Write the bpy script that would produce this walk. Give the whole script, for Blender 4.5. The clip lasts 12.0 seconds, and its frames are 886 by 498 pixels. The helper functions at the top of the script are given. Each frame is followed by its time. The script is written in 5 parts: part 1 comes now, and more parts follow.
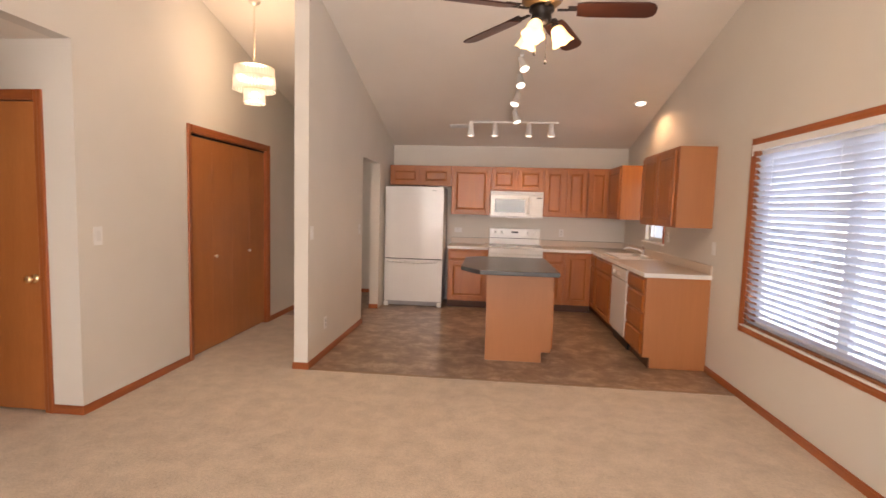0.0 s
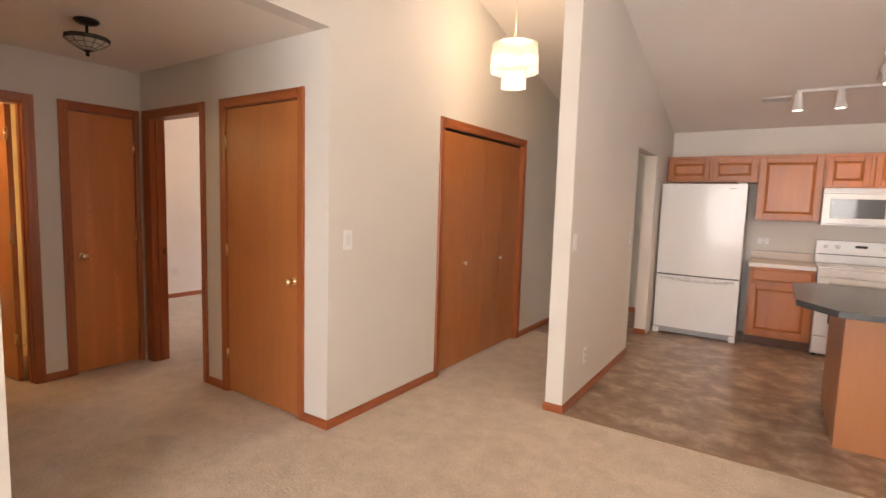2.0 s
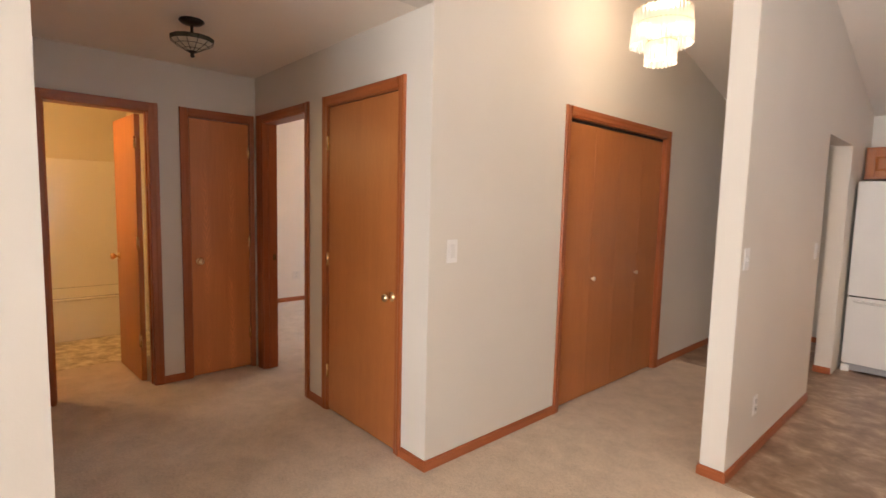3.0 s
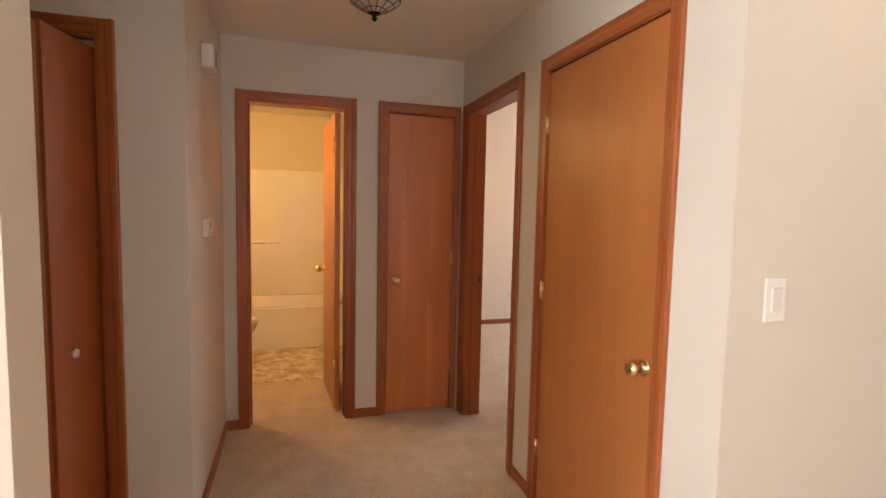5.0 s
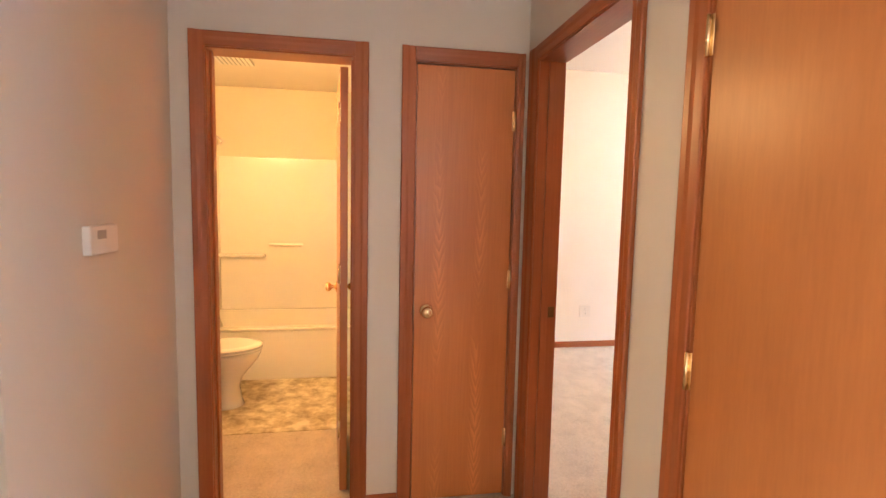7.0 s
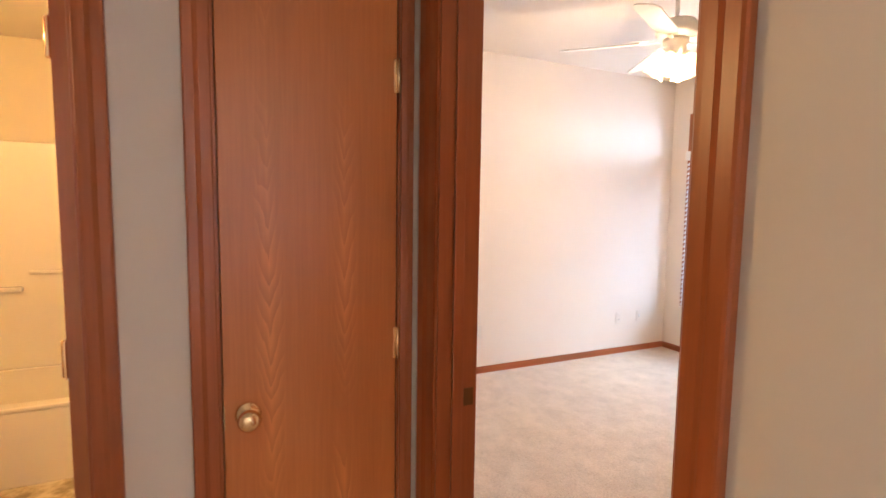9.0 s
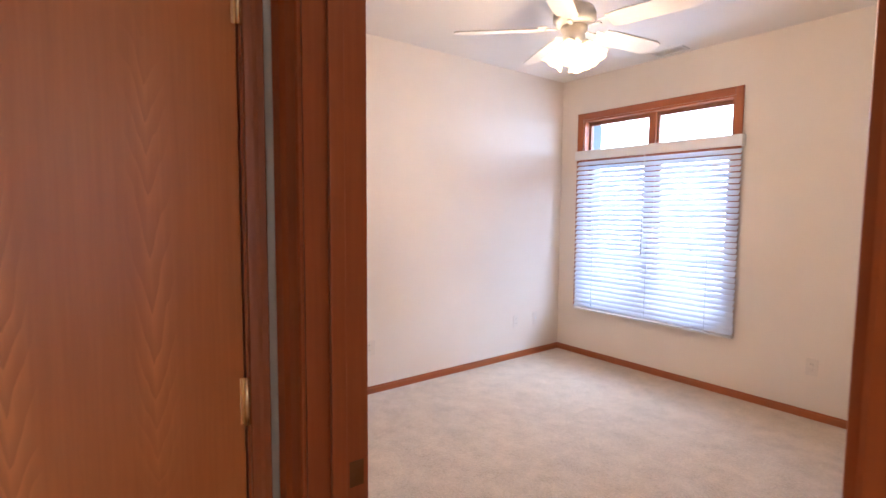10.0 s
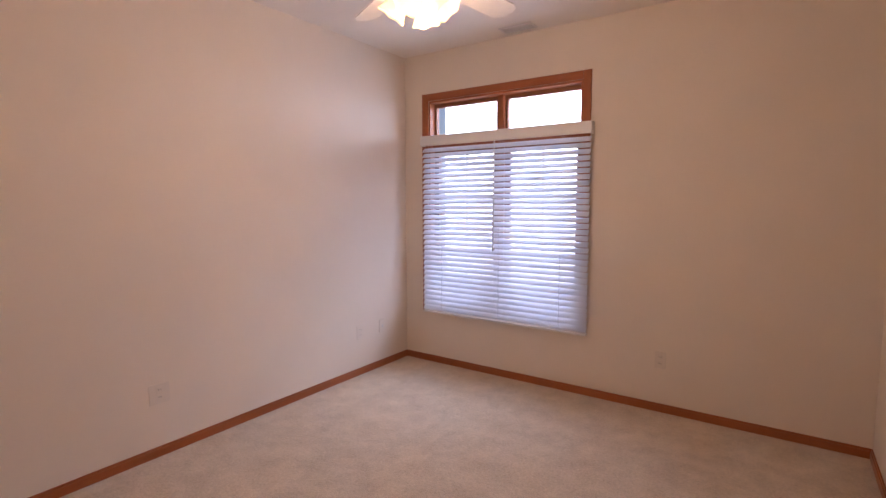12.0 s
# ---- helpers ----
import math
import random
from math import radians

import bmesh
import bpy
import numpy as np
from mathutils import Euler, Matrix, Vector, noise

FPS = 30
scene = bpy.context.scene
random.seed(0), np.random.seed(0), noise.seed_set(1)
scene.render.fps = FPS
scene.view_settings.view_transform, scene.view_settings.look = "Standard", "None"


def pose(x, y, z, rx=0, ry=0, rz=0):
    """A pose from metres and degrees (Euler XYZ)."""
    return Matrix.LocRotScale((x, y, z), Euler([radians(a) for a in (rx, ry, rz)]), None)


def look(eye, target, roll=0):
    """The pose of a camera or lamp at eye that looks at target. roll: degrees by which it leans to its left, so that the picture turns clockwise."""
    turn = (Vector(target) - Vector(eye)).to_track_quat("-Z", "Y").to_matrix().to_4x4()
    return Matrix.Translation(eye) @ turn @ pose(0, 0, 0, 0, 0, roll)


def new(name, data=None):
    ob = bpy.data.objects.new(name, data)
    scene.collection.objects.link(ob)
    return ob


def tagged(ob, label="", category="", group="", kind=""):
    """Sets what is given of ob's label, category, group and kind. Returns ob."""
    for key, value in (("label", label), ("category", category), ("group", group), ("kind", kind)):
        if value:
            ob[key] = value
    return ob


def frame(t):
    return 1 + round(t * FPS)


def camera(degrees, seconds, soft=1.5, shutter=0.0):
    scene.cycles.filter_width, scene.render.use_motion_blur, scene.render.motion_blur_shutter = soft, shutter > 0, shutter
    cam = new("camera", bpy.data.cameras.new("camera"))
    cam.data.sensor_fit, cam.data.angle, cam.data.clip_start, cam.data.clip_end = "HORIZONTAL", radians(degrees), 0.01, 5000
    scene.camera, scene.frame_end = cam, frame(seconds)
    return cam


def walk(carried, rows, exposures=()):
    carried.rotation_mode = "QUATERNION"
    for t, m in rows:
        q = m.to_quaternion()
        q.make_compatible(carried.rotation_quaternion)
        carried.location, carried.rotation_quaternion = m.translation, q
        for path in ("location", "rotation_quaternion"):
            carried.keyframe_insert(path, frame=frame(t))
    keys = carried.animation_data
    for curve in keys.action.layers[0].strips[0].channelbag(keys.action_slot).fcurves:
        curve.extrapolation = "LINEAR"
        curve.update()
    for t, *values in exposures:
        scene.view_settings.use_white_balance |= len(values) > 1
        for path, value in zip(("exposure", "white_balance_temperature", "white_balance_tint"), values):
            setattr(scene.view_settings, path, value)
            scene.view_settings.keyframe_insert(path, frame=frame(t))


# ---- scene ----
cam = camera(83.7, 12.0, shutter=0.2)
PATH = [
    (0, (0.029, 0.230, 1.431), (-0.162, 2.214, 1.263), 1.6),
    (0.5, (-0.051, 0.441, 1.434), (-0.517, 2.379, 1.261), 1.3),
    (1, (-0.158, 0.651, 1.441), (-0.861, 2.514, 1.258), 0.9),
    (1.5, (-0.276, 0.862, 1.434), (-1.194, 2.628, 1.236), 0.9),
    (2, (-0.396, 1.074, 1.430), (-1.499, 2.732, 1.240), 1.7),
    (2.5, (-0.536, 1.296, 1.426), (-1.823, 2.815, 1.229), 1.3),
    (3, (-0.696, 1.500, 1.428), (-2.165, 2.845, 1.244), 1.4),
    (5, (-1.574, 2.035, 1.403), (-3.482, 2.616, 1.246), 1.2),
    (5.5, (-1.837, 2.164, 1.405), (-3.791, 2.568, 1.264), 0.5),
    (6, (-2.086, 2.248, 1.409), (-4.057, 2.557, 1.264), 0.7),
    (6.5, (-2.352, 2.310, 1.411), (-4.320, 2.628, 1.249), 0.9),
    (8.5, (-3.325, 2.574, 1.453), (-5.207, 3.222, 1.256), 1.4),
    (9, (-3.539, 2.631, 1.457), (-5.347, 3.469, 1.280), 0.8),
    (9.5, (-3.730, 2.726, 1.445), (-5.448, 3.738, 1.287), 0.8),
    (10, (-3.889, 2.831, 1.429), (-5.471, 4.044, 1.274), 0.4),
    (10.5, (-4.033, 2.935, 1.423), (-5.487, 4.299, 1.262), 1.1),
    (11, (-4.167, 3.060, 1.430), (-5.453, 4.579, 1.238), 0.2),
    (11.5, (-4.259, 3.200, 1.452), (-5.419, 4.816, 1.242), -0.2),
    (12, (-4.337, 3.343, 1.448), (-5.470, 4.980, 1.257), -0.1),
]
walk(cam, [(t, look(*p)) for t, *p in PATH], exposures=[
    (0.0, -0.48, 6750, 19), (1.5, -0.19, 6500, 17), (3.0, -0.24, 6200, 14), (5.0, 0.09, 6300, 13), (6.5, 0.92, 6150, 12),
    (8.5, 0.76, 6200, 12), (9.0, 0.54, 6050, 14), (9.5, 0.40, 5800, 16), (10.0, 0.16, 5600, 16), (10.5, 0.04, 5400, 15), (11.3, -0.43, 5900, 22), (12.0, -0.70, 6450, 30)])

# ---- world, daylight, exposure ----
world = bpy.data.worlds.new("world")
scene.world = world
world.use_nodes = True
wn = world.node_tree.nodes
sky = wn.new("ShaderNodeTexSky")
sky.sky_type, sky.sun_disc = "NISHITA", False
sky.sun_elevation, sky.sun_rotation = radians(42), radians(200)
wn["Background"].inputs["Strength"].default_value = 0.15
world.node_tree.links.new(sky.outputs["Color"], wn["Background"].inputs["Color"])


def area_lamp(name, m, sx, sy, watts, colour):
    d = bpy.data.lights.new(name, "AREA")
    d.shape, d.size, d.size_y, d.energy, d.color = "RECTANGLE", sx, sy, watts, colour
    ob = new(name, d)
    ob.matrix_world = m
    return ob


def point_lamp(name, at, radius, watts, colour):
    d = bpy.data.lights.new(name, "POINT")
    d.shadow_soft_size, d.energy, d.color = radius, watts, colour
    ob = new(name, d)
    ob.location = at
    return ob


DAY = (0.78, 0.88, 1.0)
WARM = (1.0, 0.72, 0.46)
KITCHEN = (1.0, 0.60, 0.30)


def spot_lamp(name, m, watts, colour, degrees=70, radius=0.04):
    d = bpy.data.lights.new(name, "SPOT")
    d.energy, d.color, d.spot_size, d.spot_blend, d.shadow_soft_size = watts, colour, radians(degrees), 0.6, radius
    ob = new(name, d)
    ob.matrix_world = m
    return ob


# daylight: bright sky outside the windows
area_lamp("daylight_east", pose(2.75, 4.0, 1.5, 0, 90, 0), 2.3, 4.2, 190, DAY)
area_lamp("daylight_sink_window", pose(2.5, 7.6, 1.5, 0, 90, 0), 1.2, 2.4, 16, DAY)
# fill light through an assumed south window, brightens the living room from behind
area_lamp("daylight_south_fill", pose(-0.2, -2.72, 1.45, 90, 0, 0), 3.1, 2.0, 190, (1.0, 0.95, 0.88))
area_lamp("daylight_bedroom", pose(-5.9, 7.75, 1.85, 90, 0, 166), 3.6, 2.8, 365, (0.64, 0.80, 1.0))
# extra strip lamp outside, added to throw a bluish patch on the west wall
area_lamp("daylight_bedroom_wall_patch", look((-4.3, 8.4, 2.2), (-6.3, 6.9, 2.15)), 1.1, 0.35, 38, (0.64, 0.80, 1.0))
# bulbs
point_lamp("bulb_pendant", (-2.119, 4.564, 2.27), 0.09, 4, WARM)
point_lamp("bulb_pendant_top", (-2.119, 4.564, 2.72), 0.12, 10, WARM)
point_lamp("bulb_living_fan", (0.30, 3.20, 2.33), 0.10, 24, WARM)
point_lamp("bulb_bath", (-5.4, 1.42, 2.06), 0.12, 35, (1.0, 0.58, 0.22))
point_lamp("bulb_bedroom_fan", (-5.67, 5.09, 2.15), 0.12, 38, WARM)
point_lamp("bulb_laundry", (-4.1, 0.75, 2.25), 0.08, 3, WARM)
spot_lamp("bulb_downlight", look((1.75, 6.45, 2.70), (1.80, 6.20, 0.0)), 30, KITCHEN, 150)
spot_lamp("bulb_track_low", look((0.275, 5.6, 2.74), (0.6, 4.6, 0.9)), 27, KITCHEN, 95)
spot_lamp("bulb_track_mid", look((0.275, 6.3, 2.58), (-0.3, 5.2, 0.0)), 27, KITCHEN, 105)
spot_lamp("bulb_track_back", look((0.25, 6.98, 2.42), (0.3, 6.9, 0.0)), 28, KITCHEN, 130)

# ---- materials ----


def mat_new(name):
    m = bpy.data.materials.new(name)
    m.use_nodes = True
    return m, m.node_tree.nodes, m.node_tree.links, m.node_tree.nodes["Principled BSDF"]


def coords(n, l, scale=(1, 1, 1)):
    tc = n.new("ShaderNodeTexCoord")
    mp = n.new("ShaderNodeMapping")
    mp.inputs["Scale"].default_value = scale
    l.new(tc.outputs["Object"], mp.inputs["Vector"])
    return mp.outputs["Vector"]


def noise_tex(n, l, vec, scale, detail=4.0, rough=0.55, distortion=0.0):
    t = n.new("ShaderNodeTexNoise")
    t.inputs["Scale"].default_value = scale
    t.inputs["Detail"].default_value = detail
    t.inputs["Roughness"].default_value = rough
    t.inputs["Distortion"].default_value = distortion
    l.new(vec, t.inputs["Vector"])
    return t.outputs["Fac"]


def ramp(n, l, fac, stops):
    r = n.new("ShaderNodeValToRGB")
    e = r.color_ramp.elements
    while len(e) < len(stops):
        e.new(0.5)
    for el, (p, c) in zip(e, stops):
        el.position, el.color = p, (*c, 1)
    l.new(fac, r.inputs["Fac"])
    return r.outputs["Color"]


def bump(n, l, fac, strength, dist, bsdf):
    b = n.new("ShaderNodeBump")
    b.inputs["Strength"].default_value = strength
    b.inputs["Distance"].default_value = dist
    l.new(fac, b.inputs["Height"])
    l.new(b.outputs["Normal"], bsdf.inputs["Normal"])


def plain(name, colour, rough=0.5, metal=0.0, grain=0.04, scale=6.0, fine=0.0, coat=0.0):
    """A plain paint, plastic or metal with faint mottling."""
    m, n, l, b = mat_new(name)
    v = coords(n, l)
    f = noise_tex(n, l, v, scale)
    lo = tuple(max(0, c * (1 - grain)) for c in colour)
    hi = tuple(min(1, c * (1 + grain)) for c in colour)
    l.new(ramp(n, l, f, ((0.3, lo), (0.7, hi))), b.inputs["Base Color"])
    b.inputs["Roughness"].default_value = rough
    b.inputs["Metallic"].default_value = metal
    b.inputs["Coat Weight"].default_value = coat
    if fine:
        bump(n, l, noise_tex(n, l, v, 90.0, 3.0), fine, 0.002, b)
    return m


def painted_wall(name, colour, tex=0.12, scale=55.0):
    """Rolled wall paint with orange-peel relief and slight unevenness."""
    m, n, l, b = mat_new(name)
    v = coords(n, l)
    big = noise_tex(n, l, v, 0.9, 3.0)
    lo = tuple(c * 0.965 for c in colour)
    hi = tuple(min(1, c * 1.03) for c in colour)
    l.new(ramp(n, l, big, ((0.35, lo), (0.65, hi))), b.inputs["Base Color"])
    b.inputs["Roughness"].default_value = 0.62
    bump(n, l, noise_tex(n, l, v, scale, 4.0, 0.6), tex, 0.004, b)
    return m


def wood(name, dark, light, axis="z", rough=0.38, ring=1.0, cathedral=0.0, spread=1.0, flame=1.0):
    """Stained oak: fine pores along the axis, wider soft bands, and on plain-sawn veneer two columns of arched figure."""
    m, n, l, b = mat_new(name)
    along = {"x": 0, "y": 1, "z": 2}[axis]
    s1, s2, s3 = [110.0] * 3, [7.0 * ring] * 3, [1.6] * 3
    s1[along], s2[along], s3[along] = 4.0 * flame, 0.5 * flame, 0.7 * flame
    fine = noise_tex(n, l, coords(n, l, s1), 1.0, 5.0, 0.65)
    bands = noise_tex(n, l, coords(n, l, s2), 1.0, 3.0, 0.5, 0.6)
    broad = noise_tex(n, l, coords(n, l, s3), 1.0, 2.0, 0.5, 0.3)

    def madd(a, k, c):
        q = n.new("ShaderNodeMath")
        q.operation = "MULTIPLY_ADD"
        l.new(a, q.inputs[0])
        q.inputs[1].default_value = k
        if isinstance(c, float):
            q.inputs[2].default_value = c
        else:
            l.new(c, q.inputs[2])
        return q.outputs[0]

    def op(kind, a, c):
        q = n.new("ShaderNodeMath")
        q.operation = kind
        if isinstance(a, float):
            q.inputs[0].default_value = a
        else:
            l.new(a, q.inputs[0])
        if isinstance(c, float):
            q.inputs[1].default_value = c
        else:
            l.new(c, q.inputs[1])
        return q.outputs[0]
    fac = madd(fine, 0.40, madd(bands, 0.35, madd(broad, 0.45, -0.10)))
    if cathedral:
        sep = n.new("ShaderNodeSeparateXYZ")
        l.new(coords(n, l), sep.inputs[0])
        across = op("ABSOLUTE", op("SUBTRACT", op("ABSOLUTE", op("ADD", sep.outputs[0], sep.outputs[1]), 0.0), 0.095), 0.0)
        wander = noise_tex(n, l, coords(n, l, (9.0, 9.0, 3.0)), 1.0, 3.0)
        vee = madd(wander, 0.30, op("SUBTRACT", sep.outputs[2], op("MULTIPLY", across, 3.4)))
        saw = op("FRACT", op("MULTIPLY", vee, 15.0), 0.0)
        column = n.new("ShaderNodeClamp")
        l.new(op("SUBTRACT", 1.0, op("MULTIPLY", across, 26.0)), column.inputs[0])
        worn = n.new("ShaderNodeClamp")
        l.new(madd(noise_tex(n, l, coords(n, l, (6.0, 6.0, 1.7)), 1.0, 2.0), 3.2, -1.2), worn.inputs[0])
        wave = op("MULTIPLY", op("MULTIPLY", op("POWER", saw, 1.6), column.outputs[0]), worn.outputs[0])
        fac = madd(wave, cathedral, fac)
    mid = tuple((a + c) / 2 for a, c in zip(dark, light))
    lo, hi = 0.5 - 0.26 * spread, 0.5 + 0.26 * spread
    l.new(ramp(n, l, fac, ((lo, dark), (0.5, mid), (hi, light))), b.inputs["Base Color"])
    b.inputs["Roughness"].default_value = rough
    b.inputs["Coat Weight"].default_value = 0.12
    b.inputs["Coat Roughness"].default_value = 0.3
    bump(n, l, fine, 0.05, 0.001, b)
    return m


def carpet_mat(name, c0, c1):
    """Cut-pile carpet: tufts, and paler trodden patches."""
    m, n, l, b = mat_new(name)
    v = coords(n, l)
    tuft = noise_tex(n, l, v, 75.0, 6.0, 0.8)
    patch = noise_tex(n, l, v, 6.0, 6.0, 0.70, 0.2)
    add = n.new("ShaderNodeMath")
    add.operation = "MULTIPLY_ADD"
    l.new(patch, add.inputs[0])
    add.inputs[1].default_value = 0.72
    l.new(tuft, add.inputs[2])
    l.new(ramp(n, l, add.outputs[0], ((0.55, c0), (1.17, c1))), b.inputs["Base Color"])
    b.inputs["Roughness"].default_value = 0.97
    b.inputs["Sheen Weight"].default_value = 0.25
    add2 = n.new("ShaderNodeMath")
    add2.operation = "MULTIPLY_ADD"
    l.new(patch, add2.inputs[0])
    add2.inputs[1].default_value = 1.2
    l.new(noise_tex(n, l, v, 60.0, 5.0, 0.75), add2.inputs[2])
    bump(n, l, add2.outputs[0], 0.7, 0.012, b)
    return m


def vinyl_mat(name, stops, rough=0.33, scale=4.0):
    """Sheet vinyl with a clouded stone print."""
    m, n, l, b = mat_new(name)
    v = coords(n, l)
    a = noise_tex(n, l, v, scale, 7.0, 0.66, 0.25)
    l.new(ramp(n, l, a, stops), b.inputs["Base Color"])
    b.inputs["Roughness"].default_value = rough
    bump(n, l, noise_tex(n, l, v, 40.0), 0.05, 0.002, b)
    return m


def glow(name, colour, strength):
    m, n, l, b = mat_new(name)
    b.inputs["Base Color"].default_value = (*colour, 1)
    b.inputs["Emission Color"].default_value = (*colour, 1)
    b.inputs["Emission Strength"].default_value = strength
    b.inputs["Roughness"].default_value = 0.3
    return m


def glass_mat(name, colour=(1, 1, 1), rough=0.0):
    m, n, l, b = mat_new(name)
    b.inputs["Base Color"].default_value = (*colour, 1)
    b.inputs["Transmission Weight"].default_value = 1.0
    b.inputs["Roughness"].default_value = rough
    b.inputs["IOR"].default_value = 1.45
    return m


WALL = painted_wall("wall_paint", (0.69, 0.652, 0.588))
WALL_BED = painted_wall("bedroom_wall_paint", (0.78, 0.695, 0.595))
CEIL = painted_wall("ceiling_texture", (0.82, 0.765, 0.69), 0.35, 38.0)
BATH_WALL = painted_wall("bath_wall_paint", (0.72, 0.64, 0.46))
CARPET = carpet_mat("carpet_pile", (0.39, 0.300, 0.208), (0.69, 0.562, 0.425))
VINYL = vinyl_mat("kitchen_vinyl", ((0.32, (0.165, 0.102, 0.062)), (0.50, (0.29, 0.195, 0.128)), (0.66, (0.50, 0.375, 0.275))), 0.28, 5.0)
BATH_VINYL = vinyl_mat("bath_vinyl", ((0.35, (0.30, 0.22, 0.11)), (0.5, (0.56, 0.46, 0.28)), (0.62, (0.78, 0.70, 0.52))), 0.33, 9.0)
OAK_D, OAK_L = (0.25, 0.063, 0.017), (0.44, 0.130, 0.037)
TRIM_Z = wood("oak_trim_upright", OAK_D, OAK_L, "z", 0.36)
TRIM_X = wood("oak_trim_x", OAK_D, OAK_L, "x", 0.36)
TRIM_Y = wood("oak_trim_y", OAK_D, OAK_L, "y", 0.36)
DOOR = wood("oak_door_veneer", (0.325, 0.106, 0.028), (0.56, 0.212, 0.061), "z", 0.36, 1.8, 0.0, 1.45, 2.6)
DOOR_FIGURED = wood("oak_figured_veneer", (0.36, 0.106, 0.027), (0.72, 0.272, 0.080), "z", 0.34, 1.0, 0.75, 1.7)
CAB = wood("cabinet_oak", (0.27, 0.074, 0.013), (0.54, 0.182, 0.035), "z", 0.34)
CAB_H = wood("cabinet_oak_level", (0.27, 0.074, 0.013), (0.54, 0.182, 0.035), "x", 0.34)
CAB_END = wood("cabinet_end_panel", (0.33, 0.124, 0.040), (0.47, 0.190, 0.064), "z", 0.42, 0.6, 0.0, 1.3)
TOE = plain("toe_kick_wood", (0.10, 0.035, 0.012), 0.5)
WHITE = plain("white_plastic", (0.80, 0.79, 0.77), 0.35)
ENAMEL = plain("white_enamel", (0.80, 0.79, 0.77), 0.22, 0, 0.015, 4, 0, 0.3)
ALMOND = plain("almond_plastic", (0.74, 0.665, 0.575), 0.4)
COUNTER = plain("cream_laminate", (0.63, 0.52, 0.42), 0.32, 0, 0.06, 60)
COUNTER_EDGE = plain("white_laminate_edge", (0.80, 0.77, 0.73), 0.35)
SLATE = plain("dark_slate_laminate", (0.055, 0.062, 0.066), 0.22, 0, 0.25, 70)
BRASS = plain("polished_brass", (0.88, 0.68, 0.40), 0.24, 1.0, 0.05)
NICKEL = plain("brushed_nickel", (0.84, 0.80, 0.74), 0.32, 1.0, 0.05)
CHROME = plain("chrome", (0.90, 0.90, 0.90), 0.06, 1.0, 0.02)
BRONZE = plain("dark_bronze", (0.020, 0.016, 0.014), 0.35, 0.7, 0.2)
BLACK = plain("black_plastic", (0.012, 0.012, 0.012), 0.4)
BLADE = wood("dark_walnut_blade", (0.030, 0.009, 0.006), (0.085, 0.026, 0.016), "x", 0.3)
GREY = plain("grey_control_panel", (0.35, 0.35, 0.36), 0.3)
DARKGLASS = plain("dark_oven_glass", (0.03, 0.03, 0.035), 0.06, 0, 0.1, 4, 0, 0.5)
PORCELAIN = plain("porcelain", (0.82, 0.79, 0.73), 0.12, 0, 0.01, 4, 0, 0.5)
ACRYLIC = plain("acrylic_surround", (0.82, 0.77, 0.66), 0.16, 0, 0.015, 3, 0, 0.3)
SASH = wood("window_oak", (0.15, 0.045, 0.016), (0.34, 0.125, 0.045), "x", 0.4)
GLASS = glass_mat("window_glass")
MIRROR = plain("mirror_silver", (0.9, 0.9, 0.9), 0.02, 1.0, 0.0)

# ---- mesh helpers ----


def box(bm, x0, x1, y0, y1, z0, z1, bevel=0.0):
    """Adds a box, with its edges rounded off by bevel."""
    before = set(bm.verts)
    m = Matrix.LocRotScale(((x0 + x1) / 2, (y0 + y1) / 2, (z0 + z1) / 2), None, (abs(x1 - x0), abs(y1 - y0), abs(z1 - z0)))
    r = bmesh.ops.create_cube(bm, size=1.0, matrix=m)
    if bevel:
        edges = {e for v in r["verts"] for e in v.link_edges}
        bmesh.ops.bevel(bm, geom=list(edges), offset=bevel, segments=2, profile=0.5, affect="EDGES")
    return [v for v in bm.verts if v not in before]


def boxes(*specs, bevel=0.0):
    bm = bmesh.new()
    for s in specs:
        box(bm, *s, bevel=bevel)
    return bm


def lathe(bm, profile, segments=24, m=None):
    """Turns a profile of (radius, height) about z."""
    rings = []
    m = m or Matrix()
    for r, z in profile:
        if r < 1e-5:
            rings.append([bm.verts.new(m @ Vector((0, 0, z)))])
        else:
            rings.append([bm.verts.new(m @ Vector((r * math.cos(2 * math.pi * i / segments), r * math.sin(2 * math.pi * i / segments), z))) for i in range(segments)])
    for a, b in zip(rings, rings[1:]):
        for i in range(segments):
            j = (i + 1) % segments
            if len(a) == 1 and len(b) == 1:
                continue
            if len(a) == 1:
                f = (a[0], b[j], b[i])
            elif len(b) == 1:
                f = (a[i], a[j], b[0])
            else:
                f = (a[i], a[j], b[j], b[i])
            bm.faces.new(f).smooth = True
    return bm


def rod(bm, a, b, r, segments=10, r2=None):
    """A round bar from a to b."""
    a, b = Vector(a), Vector(b)
    d = b - a
    m = Matrix.Translation(a) @ d.to_track_quat("Z", "Y").to_matrix().to_4x4()
    r2 = r if r2 is None else r2
    return lathe(bm, ((0, 0), (r, 0), (r2, d.length), (0, d.length)), segments, m)


def tube(bm, pts, r, segments=8):
    for a, b in zip(pts, pts[1:]):
        rod(bm, a, b, r, segments)
    return bm


